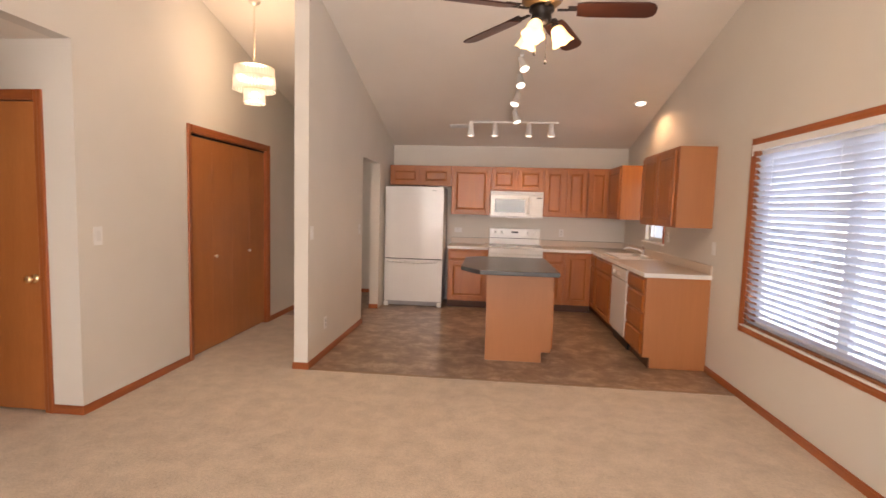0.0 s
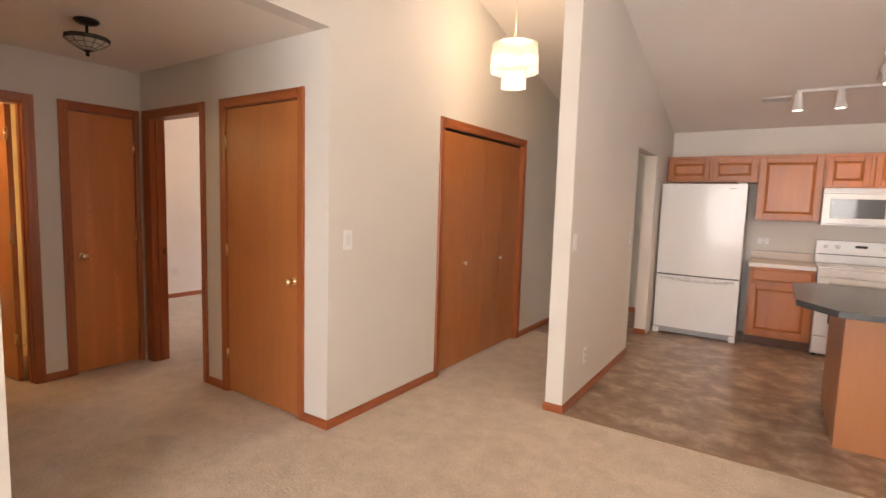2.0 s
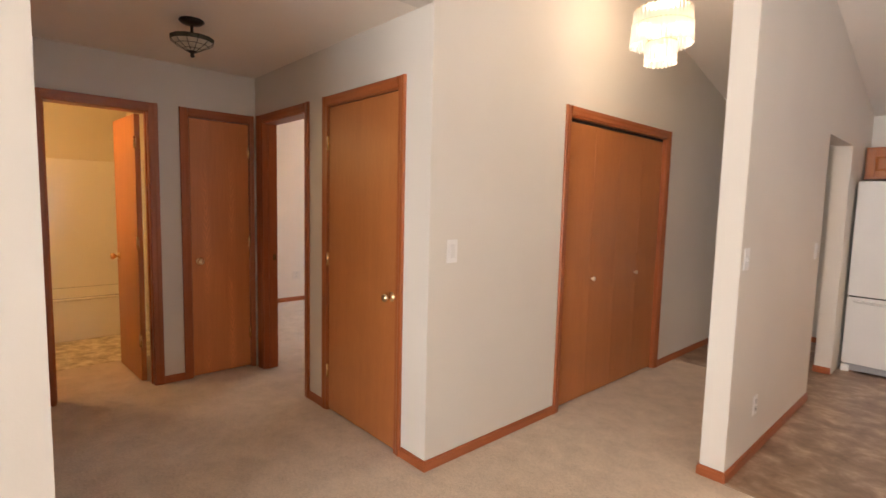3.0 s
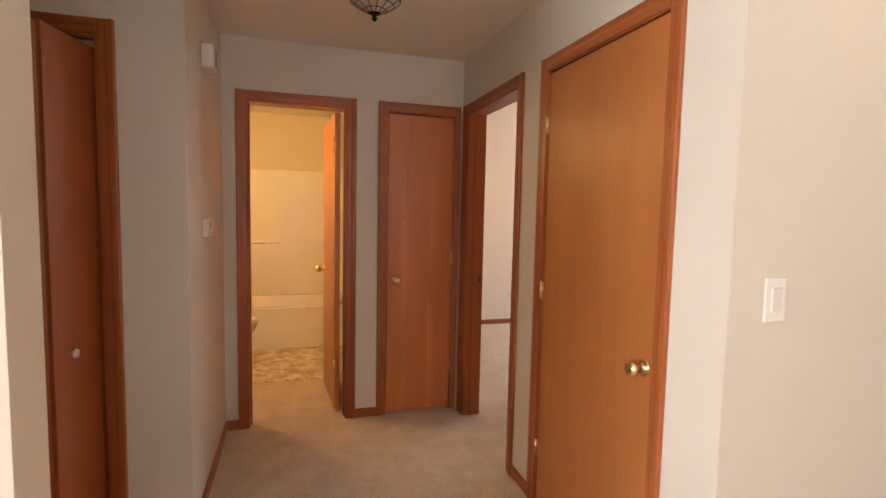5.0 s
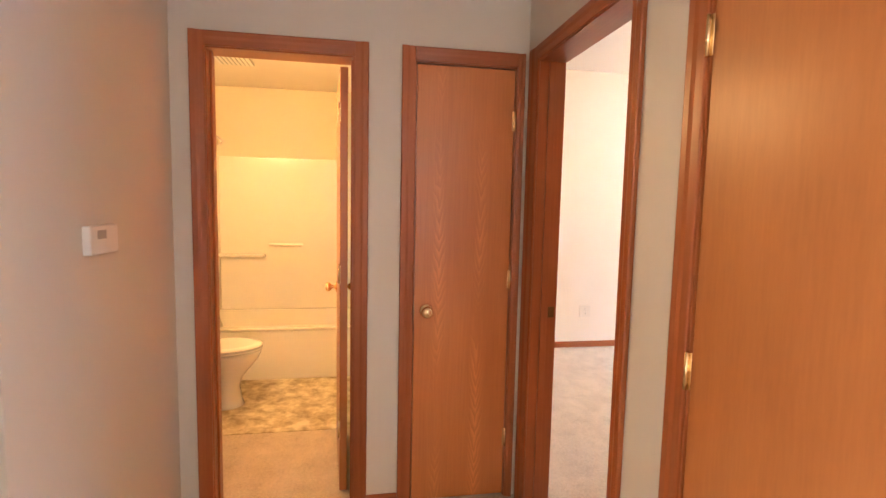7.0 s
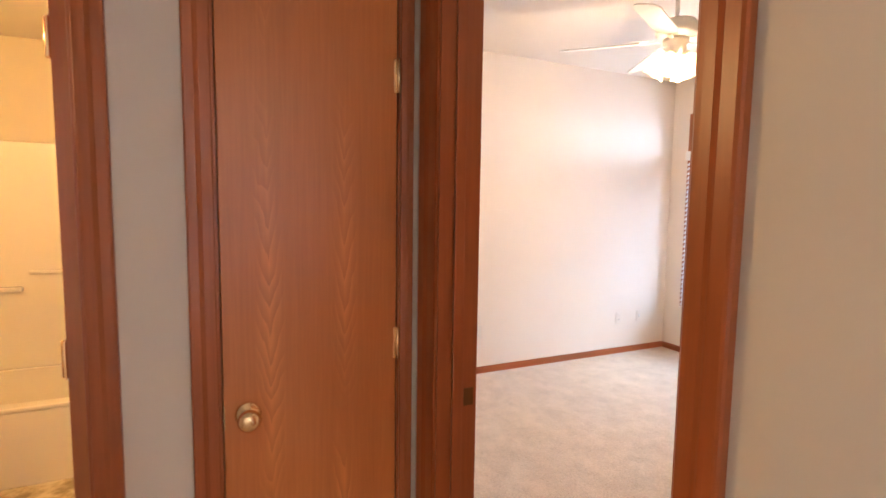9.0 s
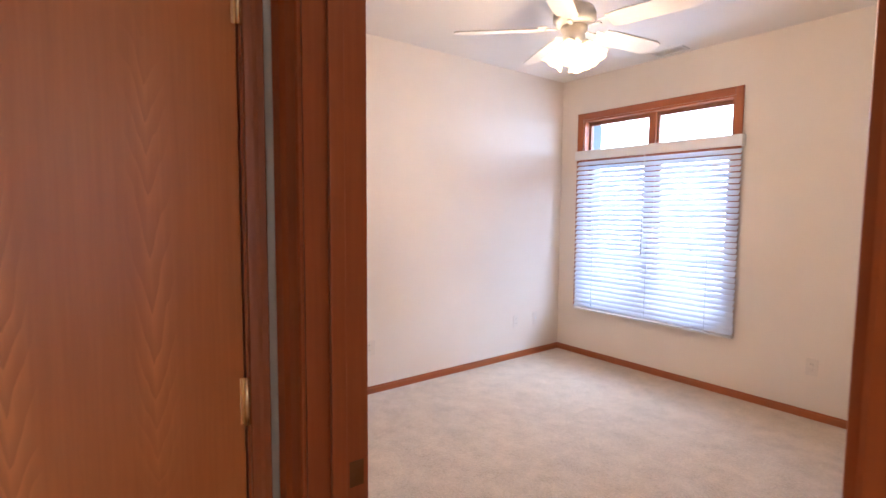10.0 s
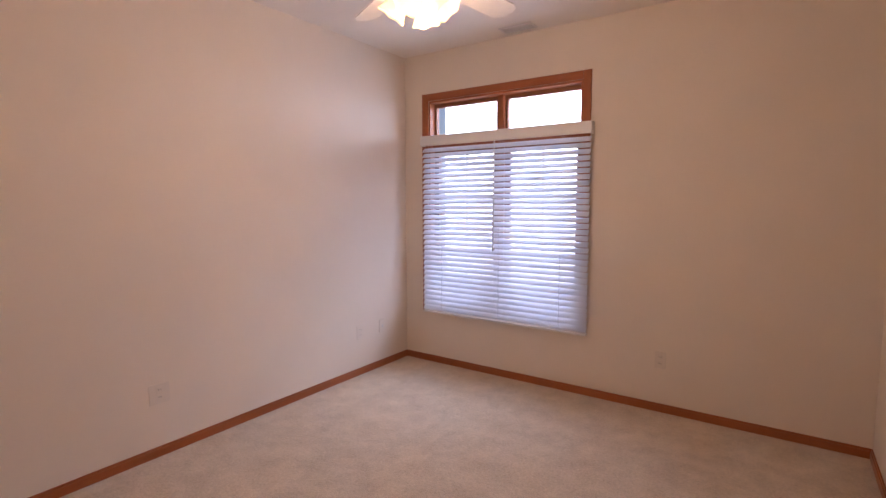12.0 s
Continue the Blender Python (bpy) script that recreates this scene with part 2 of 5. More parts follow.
def prism(bm, outline, z0, z1, bevel=0.0):
    """A flat plate of the given outline (x, y)."""
    lo = [bm.verts.new((x, y, z0)) for x, y in outline]
    hi = [bm.verts.new((x, y, z1)) for x, y in outline]
    fs = [bm.faces.new(hi), bm.faces.new(lo[::-1])]
    n = len(lo)
    for i in range(n):
        fs.append(bm.faces.new((lo[i], lo[(i + 1) % n], hi[(i + 1) % n], hi[i])))
    if bevel:
        es = {e for e in fs[0].edges} | {e for e in fs[1].edges}
        bmesh.ops.bevel(bm, geom=list(es), offset=bevel, segments=2, profile=0.5, affect="EDGES")
    return bm


def link_mesh(name, bm, material):
    bmesh.ops.recalc_face_normals(bm, faces=bm.faces[:])
    me = bpy.data.meshes.new(name)
    bm.to_mesh(me)
    bm.free()
    me.materials.append(material)
    return new(name, me)


INV = {}   # things whose parts are written in the room's own coordinates


def part(name, bm, material, parent, label=""):
    ob = link_mesh(name, bm, material)
    ob.parent = parent
    ob.matrix_parent_inverse = INV.get(parent.name, Matrix())
    return tagged(ob, label)


def centred(ob):
    """Moves a part's origin to its middle, so that its grain starts from there; call it before it gets parts of its own."""
    c = sum((Vector(q) for q in ob.bound_box), Vector()) / 8
    ob.data.transform(Matrix.Translation(-c))
    ob.matrix_basis = Matrix.Translation(c)
    INV[ob.name] = Matrix.Translation(-c)
    return ob


def setting(name, bm, material, label="", category="structure"):
    return tagged(link_mesh(name, bm, material), label, category, "", "structure")


def thing(name, at, label="", category="", group="", kind="", turn=0, local=False):
    """An Empty at the thing's base. Unless local, its parts are written in the room's coordinates."""
    ob = new(name)
    ob.empty_display_size = 0.1
    ob.matrix_basis = pose(*at, 0, 0, turn)
    if not local:
        INV[ob.name] = ob.matrix_basis.inverted()
    return tagged(ob, label, category, group, kind)


def fbox(bm, side, p, u0, u1, v0, v1, w0, w1, bevel=0.0):
    """A box on an upright plane at p that faces S, N, W or E: u across, v up, w out of the plane."""
    if side == "S":
        return box(bm, u0, u1, p - w1, p - w0, v0, v1, bevel)
    if side == "N":
        return box(bm, u0, u1, p + w0, p + w1, v0, v1, bevel)
    if side == "W":
        return box(bm, p - w1, p - w0, u0, u1, v0, v1, bevel)
    return box(bm, p + w0, p + w1, u0, u1, v0, v1, bevel)


def fpoint(side, p, u, v, w):
    return {"S": (u, p - w, v), "N": (u, p + w, v), "W": (p - w, u, v), "E": (p + w, u, v)}[side]


def fpanel(bm, side, p, u0, u1, v0, v1, w0, w1, inset):
    """A raised panel with sloping edges."""
    lo = [bm.verts.new(fpoint(side, p, u, v, w0)) for u, v in ((u0, v0), (u1, v0), (u1, v1), (u0, v1))]
    hi = [bm.verts.new(fpoint(side, p, u, v, w1)) for u, v in ((u0 + inset, v0 + inset), (u1 - inset, v0 + inset), (u1 - inset, v1 - inset), (u0 + inset, v1 - inset))]
    bm.faces.new(hi)
    for i in range(4):
        j = (i + 1) % 4
        bm.faces.new((lo[i], lo[j], hi[j], hi[i]))
    return bm


def fturn(bm, side, p, u, v, profile, segments=16):
    """A turned knob standing out of the plane; profile of (radius, distance out)."""
    m = Matrix.Translation(fpoint(side, p, u, v, 0)) @ {"S": pose(0, 0, 0, 90), "N": pose(0, 0, 0, -90), "W": pose(0, 0, 0, 0, -90), "E": pose(0, 0, 0, 0, 90)}[side]
    return lathe(bm, profile, segments, m)

# ---- plan ----
XC = -2.604      # coat closet wall, face to the living room
YH = 3.150       # hall's north wall
XH = -4.832      # hall's end wall
YS = 1.63        # hall's south wall
XL = -3.79       # laundry closet wall
XW = -2.50       # living room's west wall
XE = 2.02       # east wall
YB = 7.885       # kitchen's back wall
PL, PR = -1.632, -1.51   # partition
YP = 4.28        # partition's end, and the edge of the vinyl
T = 0.12
BT = 0.110       # thinner wall beside the bedroom
DH = 2.035       # door openings
HALL_Z, BED_Z, BATH_Z = 2.41, 2.725, 2.41
BX0, BX1, BY1 = -7.215, -3.865, 6.905
SOUTH = -2.6


def roof(y):
    """Underside of the vaulted ceiling, ridge at y = 1.2."""
    return 2.37 + 0.25 * (YB - y) if y > 1.2 else 2.37 + 0.25 * (YB - 1.2) - 0.25 * (1.2 - y)


def wall(name, axis, f0, f1, a0, a1, top, openings=(), material=None, label=""):
    """A wall between the faces f0 and f1, from a0 to a1 along the other axis; top is a height or a function of y.
    openings: (start, end, sill, head)."""
    bm = bmesh.new()
    cuts = sorted({a0, a1, *(o[0] for o in openings), *(o[1] for o in openings)} | ({1.2} if axis == "x" and a0 < 1.2 < a1 and callable(top) else set()))

    def piece(s, e, lo, hi):
        vs = []
        for a in (s, e):
            for f in (f0, f1):
                x, y = (f, a) if axis == "x" else (a, f)
                for z in (lo, hi):
                    zz = z(y) if callable(z) else z
                    vs.append(bm.verts.new((x, y, zz)))
        for q in ((0, 1, 3, 2), (4, 6, 7, 5), (0, 4, 5, 1), (2, 3, 7, 6), (1, 5, 7, 3), (0, 2, 6, 4)):
            bm.faces.new([vs[i] for i in q])
    for s, e in zip(cuts, cuts[1:]):
        hit = [o for o in openings if o[0] <= s + 1e-6 and o[1] >= e - 1e-6]
        if not hit:
            piece(s, e, 0, top)
        else:
            _, _, sill, head = hit[0]
            if sill > 0:
                piece(s, e, 0, sill)
            piece(s, e, head, top)
    return setting(name, bm, material or WALL, label, "wall")


# floors
setting("floor_carpet", boxes((BX0 - T, XE + T, SOUTH - T, YP, -0.12, 0.0), (BX0 - T, PL, YP, 6.25, -0.12, 0.0), (BX0 - T, XC - T, 6.25, BY1 + T, -0.12, 0.0)), CARPET, "beige cut-pile carpet with trodden paler patches", "carpet")
setting("floor_kitchen", boxes((PL, XE + T, YP, YB + T, -0.12, -0.003), (XC - T, PL, 6.25, 8.15, -0.12, -0.003)), VINYL, "brown clouded stone-print sheet vinyl kitchen floor", "floor")
setting("floor_bath", boxes((-7.34, -5.66, 1.07, 2.68, 0.0, 0.004)), BATH_VINYL, "cream and tan pebble-print vinyl bathroom floor", "floor")

# walls of the living room and kitchen
W_Y0, W_Y1, W_Z0, W_Z1 = 2.30, 4.25, 0.585, 1.96   # east window
wall("wall_east", "x", XE, XE + T, SOUTH - T, YB + T, roof, [(W_Y0, W_Y1, W_Z0, W_Z1), (6.20, 6.86, 1.08, 1.92)], label="warm off-white painted kitchen and living room wall")
wall("wall_kitchen_back", "y", YB, YB + T, PL, XE, roof, label="off-white wall behind the kitchen cabinets")
wall("wall_partition", "x", PL, PR, YP, YB, roof, [(6.04, 6.93, 0, 2.0)], label="off-white partition wall between foyer and kitchen")
S_X0, S_X1, S_Z0, S_Z1 = -1.8, 1.4, 0.35, 2.4
wall("wall_south", "y", SOUTH - T, SOUTH, XW - T, XE, roof, [(S_X0, S_X1, S_Z0, S_Z1)], label="plain off-white living room wall with an assumed window")
wall("wall_west", "x", XW - T, XW, SOUTH, 1.605, roof, label="off-white living room wall beside the hall")
wall("wall_closet", "x", XC - T, XC, YH, 8.15 + T, roof, [(4.362, 5.838, 0, DH)], label="off-white wall round the coat closet doors")
bm = bmesh.new()
for s, e in ((1.605, YH),):
    vs = [bm.verts.new(p) for p in ((XC, s, HALL_Z), (XC - T, s, HALL_Z), (XC, e, HALL_Z), (XC - T, e, HALL_Z), (XC, s, roof(s)), (XC - T, s, roof(s)), (XC, e, roof(e)), (XC - T, e, roof(e)))]
    for q in ((0, 1, 3, 2), (4, 6, 7, 5), (0, 2, 6, 4), (1, 5, 7, 3), (0, 4, 5, 1), (2, 3, 7, 6)):
        bm.faces.new([vs[i] for i in q])
setting("wall_hall_header", bm, WALL, "off-white wall above the hall opening", "wall")
wall("wall_foyer_end", "y", 8.15, 8.15 + T, XC - T, PL + 0.4, lambda y: 2.45, label="plain wall at the foyer's end")
wall("wall_foyer_east", "x", PL, PR, YB + T, 8.15, lambda y: 2.45, label="plain foyer wall")

# walls of the hall
wall("wall_hall_north", "y", YH, YH + BT, XH, XC - T, BED_Z + 0.1, [(-4.697, -3.944, 0, DH + 0.012), (-3.64, -2.865, 0, DH + 0.012)], label="pale grey-beige hall wall with two doors")
wall("wall_hall_end", "x", XH - T, XH, 1.04, YH + T, BED_Z + 0.1, [(1.758, 2.378, 0, DH + 0.012), (2.624, 3.105, 0, DH + 0.012)], label="pale grey-beige wall at the hall's end")
wall("wall_hall_south", "y", YS - T, YS, XH, XL, HALL_Z + 0.3, label="hall wall with thermostat and chime")
LA0, LA1 = 0.42, 1.335
wall("wall_laundry", "x", XL - T, XL, -0.2, YS - T, HALL_Z + 0.3, [(LA0, LA1, 0, DH + 0.02)], label="wall round the laundry closet opening")
wall("wall_alcove_south", "y", -0.2 - T, -0.2, XL - 1.2, XW - T, HALL_Z + 0.3, label="plain wall")
wall("wall_laundry_back", "x", XL - 1.0, XL - 0.9, -0.2, YS - T, HALL_Z + 0.3, label="plain wall behind the laundry machines")

# bedroom
WX0, WX1, WZ0, WZ1 = -6.955, -5.575, 0.53, 2.317
wall("wall_bedroom_window", "y", BY1, BY1 + 0.14, BX0 - T, BX1 + T, BED_Z + 0.1, [(WX0, WX1, WZ0, WZ1)], WALL_BED, "cream bedroom wall round the window")
wall("wall_bedroom_west", "x", BX0 - T, BX0, YH, BY1, BED_Z + 0.1, (), WALL_BED, "cream bedroom wall")
wall("wall_bedroom_east", "x", BX1, BX1 + T, YH + BT, BY1, BED_Z + 0.1, (), WALL_BED, "cream bedroom wall")
wall("wall_bedroom_south", "y", YH, YH + BT, BX0, XH - T, BED_Z + 0.1, (), WALL_BED, "cream bedroom wall beside the door")
wall("wall_bedroom_door_side", "y", YH + BT, YH + BT + 0.006, XH - T, -4.77, BED_Z, (), WALL_BED, "cream bedroom wall beside the door")
wall("wall_bedroom_over_door", "y", YH + BT, YH + BT + 0.006, -4.77, BX1, BED_Z, [(-4.77, -3.88, 0, 2.10)], WALL_BED, "cream bedroom wall over the door")

# bath
wall("wall_bath_west", "x", -7.46, -7.34, 0.95, 2.80, BATH_Z + 0.2, (), BATH_WALL, "cream bathroom wall")
wall("wall_bath_south", "y", 0.95, 1.07, -7.34, XH - T, BATH_Z + 0.2, (), BATH_WALL, "cream bathroom wall behind toilet and vanity")
wall("wall_bath_north", "y", 2.68, 2.80, -7.34, XH - T, BATH_Z + 0.2, (), BATH_WALL, "cream bathroom wall")
wall("wall_bath_door_side", "x", XH - T - 0.006, XH - T, 1.07, 2.68, BATH_Z, [(1.69, 2.44, 0, 2.10)], BATH_WALL, "cream bathroom wall round the door")

# ceilings
bm = bmesh.new()
for y0, y1 in ((SOUTH - T, 1.2), (1.2, YB + T)):
    vs = [bm.verts.new((x, y, roof(y) + d)) for d in (0, 0.12) for y in (y0, y1) for x in (XC - T, XE + T)]
    for q in ((0, 2, 3, 1), (4, 5, 7, 6), (0, 1, 5, 4), (2, 6, 7, 3), (0, 4, 6, 2), (1, 3, 7, 5)):
        bm.faces.new([vs[i] for i in q])
setting("ceiling_vault", bm, CEIL, "vaulted off-white textured ceiling", "ceiling")
setting("ceiling_foyer", boxes((XC, PR, YB + T, 8.15, 2.45, 2.55)), CEIL, "flat foyer ceiling", "ceiling")
setting("ceiling_hall", boxes((XH, XC - T, YS - T, YH, HALL_Z, HALL_Z + 0.1), (XL, XW - T, -0.2, YS - T, HALL_Z, HALL_Z + 0.1), (XC - T, XW - T, 1.605, YS, HALL_Z, HALL_Z + 0.1), (XL - 0.9, XL - T, -0.2, YS - T, HALL_Z, HALL_Z + 0.1)), CEIL, "flat off-white textured hall ceiling", "ceiling")
setting("ceiling_bedroom", boxes((BX0, BX1, YH + BT, BY1, BED_Z, BED_Z + 0.1)), CEIL, "flat off-white textured bedroom ceiling", "ceiling")
setting("ceiling_bath", boxes((-7.34, XH - T, 1.07, 2.68, BATH_Z, BATH_Z + 0.1)), CEIL, "flat bathroom ceiling", "ceiling")
setting("closet_back", boxes((XC - 0.8, XC - 0.75, YH + T, 7.2, 0, 2.45), (XH - T - 0.5, XH - T - 0.45, 2.81, YH, 0, 2.45)), WALL, "plain closet back wall", "wall")

# ---- trim, doors and windows ----


CASING = ((0.0, 0.0), (0.0, 0.007), (0.05, 0.0095), (0.18, 0.0105), (0.42, 0.0115), (0.52, 0.0135), (0.60, 0.0155), (0.90, 0.0165), (0.97, 0.0150), (1.0, 0.011), (1.0, 0.0))


def casing_leg(side, p, u0, u1, v0, v1, outer, upright=True):
    """A moulded casing board, thin at its inner edge; outer: -1 or 1, where the thick edge lies."""
    bm = bmesh.new()
    ends = []
    for e in (0, 1):
        ring = []
        for s, w in CASING:
            if upright:
                u = u0 + s * (u1 - u0) if outer > 0 else u1 - s * (u1 - u0)
                ring.append(bm.verts.new(fpoint(side, p, u, (v0, v1)[e], w)))
            else:
                ring.append(bm.verts.new(fpoint(side, p, (u0, u1)[e], v0 + s * (v1 - v0), w)))
        ends.append(ring)
        bm.faces.new(ring)
    k = len(CASING)
    for i in range(k):
        j = (i + 1) % k
        bm.faces.new((ends[0][i], ends[0][j], ends[1][j], ends[1][i]))
    return bm


CW = 0.060


def casing(door, side, p, u0, u1, head, sill=0.0, low=CW, high=CW):
    """Casing round an opening; low and high are the widths of the two legs."""
    level = TRIM_X if side in "SN" else TRIM_Y
    part("casing", casing_leg(side, p, u0 - low, u0, sill, head + CW, -1), TRIM_Z, door)
    part("casing", casing_leg(side, p, u1, u1 + high, sill, head + CW, 1), TRIM_Z, door)
    part("head_casing", casing_leg(side, p, u0, u1, head, head + CW, 1, False), level, door)


def jambs(door, side, p, depth, u0, u1, head, stop=True):
    """Jamb boards that line the opening, with a door stop."""
    bm = bmesh.new()
    fbox(bm, side, p, u0, u0 + 0.014, 0, head, -depth - 0.004, 0.001)
    if stop:
        fbox(bm, side, p, u0 + 0.014, u0 + 0.024, 0, head - 0.014, -depth * 0.62, -depth * 0.36, 0.002)
    part("jamb", bm, TRIM_Z, door)
    bm = bmesh.new()
    fbox(bm, side, p, u1 - 0.014, u1, 0, head, -depth - 0.004, 0.001)
    if stop:
        fbox(bm, side, p, u1 - 0.024, u1 - 0.014, 0, head - 0.014, -depth * 0.62, -depth * 0.36, 0.002)
    part("jamb", bm, TRIM_Z, door)
    bm = bmesh.new()
    fbox(bm, side, p, u0 + 0.014, u1 - 0.014, head - 0.014, head, -depth - 0.004, 0.001)
    part("head_jamb", bm, TRIM_X if side in "SN" else TRIM_Y, door)


KNOB = ((0, 0), (0.030, 0), (0.031, 0.004), (0.024, 0.008), (0.012, 0.012), (0.011, 0.026), (0.017, 0.032), (0.026, 0.042), (0.0275, 0.052), (0.022, 0.062), (0.010, 0.066), (0, 0.067))


def knob(leaf, side, p, u, v, metal=BRASS):
    bm = bmesh.new()
    fturn(bm, side, p, u, v, KNOB, 20)
    return part("door_knob", bm, metal, leaf, "polished brass knob")


def hinge(leaf, side, p, u, v, metal=BRASS):
    bm = bmesh.new()
    fbox(bm, side, p, u - 0.012, u + 0.012, v - 0.045, v + 0.045, 0.0, 0.003, 0.001)
    x, y, z = fpoint(side, p, u, v, 0.007)
    rod(bm, (x, y, z - 0.045), (x, y, z + 0.045), 0.006, 10)
    return part("hinge", bm, metal, leaf, "brass hinge")


# linen closet door, shut, at the hall's end
d = thing("door_1", (XH, 2.87, 0), "closed narrow oak veneer closet door with brass knob", "door", "hall doors", "structure")
jambs(d, "E", XH, T, 2.624, 3.105, DH + 0.012)
casing(d, "E", XH, 2.632, 3.096, DH + 0.004, 0, CW, 0.036)
bm = bmesh.new()
fbox(bm, "E", XH, 2.641, 3.088, 0.012, DH - 0.008, -0.036, -0.002, 0.002)
leaf = centred(part("door_leaf", bm, DOOR_FIGURED, d, "flat oak veneer door leaf"))
knob(leaf, "E", XH - 0.002, 2.697, 0.928)
for z in (0.30, 1.07, 1.80):
    hinge(leaf, "E", XH - 0.002, 3.091, z)
bm = bmesh.new()
fbox(bm, "E", XH, 2.6415, 2.6435, 0.895, 0.955, -0.03, -0.0015)
part("latch_plate", bm, BRASS, leaf)

# bathroom door, swung inwards against the wall
d = thing("door_2", (XH, 2.07, 0), "oak veneer bathroom door standing wide open inwards", "door", "hall doors", "structure")
jambs(d, "E", XH, T, 1.758, 2.378, DH + 0.012)
casing(d, "E", XH, 1.766, 2.370, DH + 0.004)
casing(d, "W", XH - T - 0.006, 1.766, 2.370, DH + 0.004)
bm = boxes((-0.60, 0.0, -0.036, 0.0, 0.012, DH - 0.008), bevel=0.002)
leaf = part("door_leaf", bm, DOOR, d, "flat oak veneer door leaf")
leaf.matrix_parent_inverse = INV[d.name] @ pose(XH - T - 0.012, 2.340, 0, 0, 0, 3.5)
bm = bmesh.new()
fturn(bm, "S", -0.036, -0.535, 0.93, KNOB, 18)
fturn(bm, "N", 0.0, -0.535, 0.93, KNOB, 18)
part("door_knob", bm, BRASS, leaf, "polished brass knob")
for z in (0.33, 1.08, 1.82):
    bm = boxes((-0.028, -0.001, -0.038, -0.0355, z - 0.045, z + 0.045))
    rod(bm, (0.004, -0.040, z - 0.045), (0.004, -0.040, z + 0.045), 0.006)
    box(bm, 0.004, 0.03, -0.0365, -0.034, z - 0.045, z + 0.045)
    part("hinge", bm, BRASS, leaf, "brass hinge")

STRIKE = plain("worn_brass", (0.16, 0.085, 0.035), 0.4, 0.6, 0.2)
# bedroom door opening, with its door swung out of sight
d = thing("door_3", (-4.34, YH, 0), "oak-cased bedroom doorway with its door open", "door", "hall doors", "structure")
jambs(d, "S", YH, BT + 0.002, -4.697, -3.944, DH + 0.012)
casing(d, "S", YH, -4.689, -3.952, DH + 0.004, 0, 0.101, 0.064)
casing(d, "N", YH + BT + 0.006, -4.707, -3.928, DH + 0.016)
bm = bmesh.new()
fbox(bm, "E", -4.683, YH + 0.078, YH + 0.106, 0.920, 0.968, 0.0, 0.0015, 0.0)
fbox(bm, "E", -4.683, YH + 0.086, YH + 0.099, 0.932, 0.956, 0.001, 0.002, 0.0)
part("strike_plate", bm, STRIKE, d, "dark metal strike plate")
bm = boxes((-0.036, 0.0, 0.0, 0.66, 0.012, DH - 0.008), bevel=0.002)
leaf = part("door_leaf", bm, DOOR, d, "flat oak veneer door leaf")
leaf.matrix_parent_inverse = INV[d.name] @ pose(-3.875, YH + BT + 0.05, 0, 0, 0, -2)

# hall closet door, shut
d = thing("door_4", (-3.25, YH, 0), "closed flat oak veneer closet door with brass knob", "door", "hall doors", "structure")
jambs(d, "S", YH, T, -3.64, -2.865, DH + 0.012)
casing(d, "S", YH, -3.632, -2.873, DH + 0.004)
bm = bmesh.new()
fbox(bm, "S", YH, -3.622, -2.883, 0.012, DH - 0.008, -0.036, -0.002, 0.002)
leaf = centred(part("door_leaf", bm, DOOR, d, "flat oak veneer door leaf"))
knob(leaf, "S", YH - 0.002 + 0.004, -2.915, 0.895)
for z in (0.28, 1.04, 1.80):
    hinge(leaf, "S", YH - 0.002, -3.626, z)
bm = bmesh.new()
fbox(bm, "S", YH, -2.8825, -2.8795, 0.885, 0.950, -0.02, -0.0015)
part("latch_plate", bm, BRASS, d)

# coat closet bifold doors, shut
d = thing("door_5", (XC, 5.09, 0), "closed pair of flat oak veneer bifold closet doors", "door", "closet doors", "structure")
jambs(d, "E", XC, T, 4.362, 5.838, DH, False)
casing(d, "E", XC, 4.366, 5.834, DH - 0.004)
bm = boxes((XC - 0.06, XC - 0.03, 4.376, 5.824, DH - 0.034, DH - 0.016))
part("track", bm, BLACK, d, "dark steel bifold track")
w = (5.818 - 4.382) / 4
for i in range(4):
    a = 4.382 + i * w
    bm = bmesh.new()
    fbox(bm, "E", XC, a + 0.0006, a + w - 0.0006, 0.015, DH - 0.036, -0.058, -0.028, 0.0008)
    leaf = centred(part("door_leaf", bm, DOOR, d, "flat oak veneer bifold leaf"))
    if i in (1, 2):
        bm = bmesh.new()
        fturn(bm, "E", XC - 0.028, a + (0.03 if i == 1 else w - 0.03), 0.90, ((0, 0), (0.007, 0), (0.007, 0.012), (0.017, 0.02), (0.018, 0.027), (0, 0.032)), 14)
        part("pull_knob", bm, NICKEL, leaf, "small pale metal knob")

# laundry bifold door, half folded out into the hall
d = thing("door_6", (XL, 0.9, 0), "oak veneer bifold laundry door folded part open", "door", "closet doors", "structure")
jambs(d, "E", XL, T, LA0, LA1, DH, False)
casing(d, "E", XL, LA0 + 0.004, LA1 - 0.004, DH - 0.004)
part("track", boxes((XL - 0.07, XL - 0.04, LA0 + 0.02, LA1 - 0.02, DH - 0.04, DH - 0.014)), NICKEL, d)
m1 = pose(XL - 0.055, LA1 - 0.03, 0, 0, 0, -12)
tip = m1 @ Vector((0.315, 0, 0))
end = Vector((XL - 0.055, 0.985, 0))
back = tip - end
m2 = pose(end.x, end.y, 0, 0, 0, math.degrees(math.atan2(back.y, back.x)))
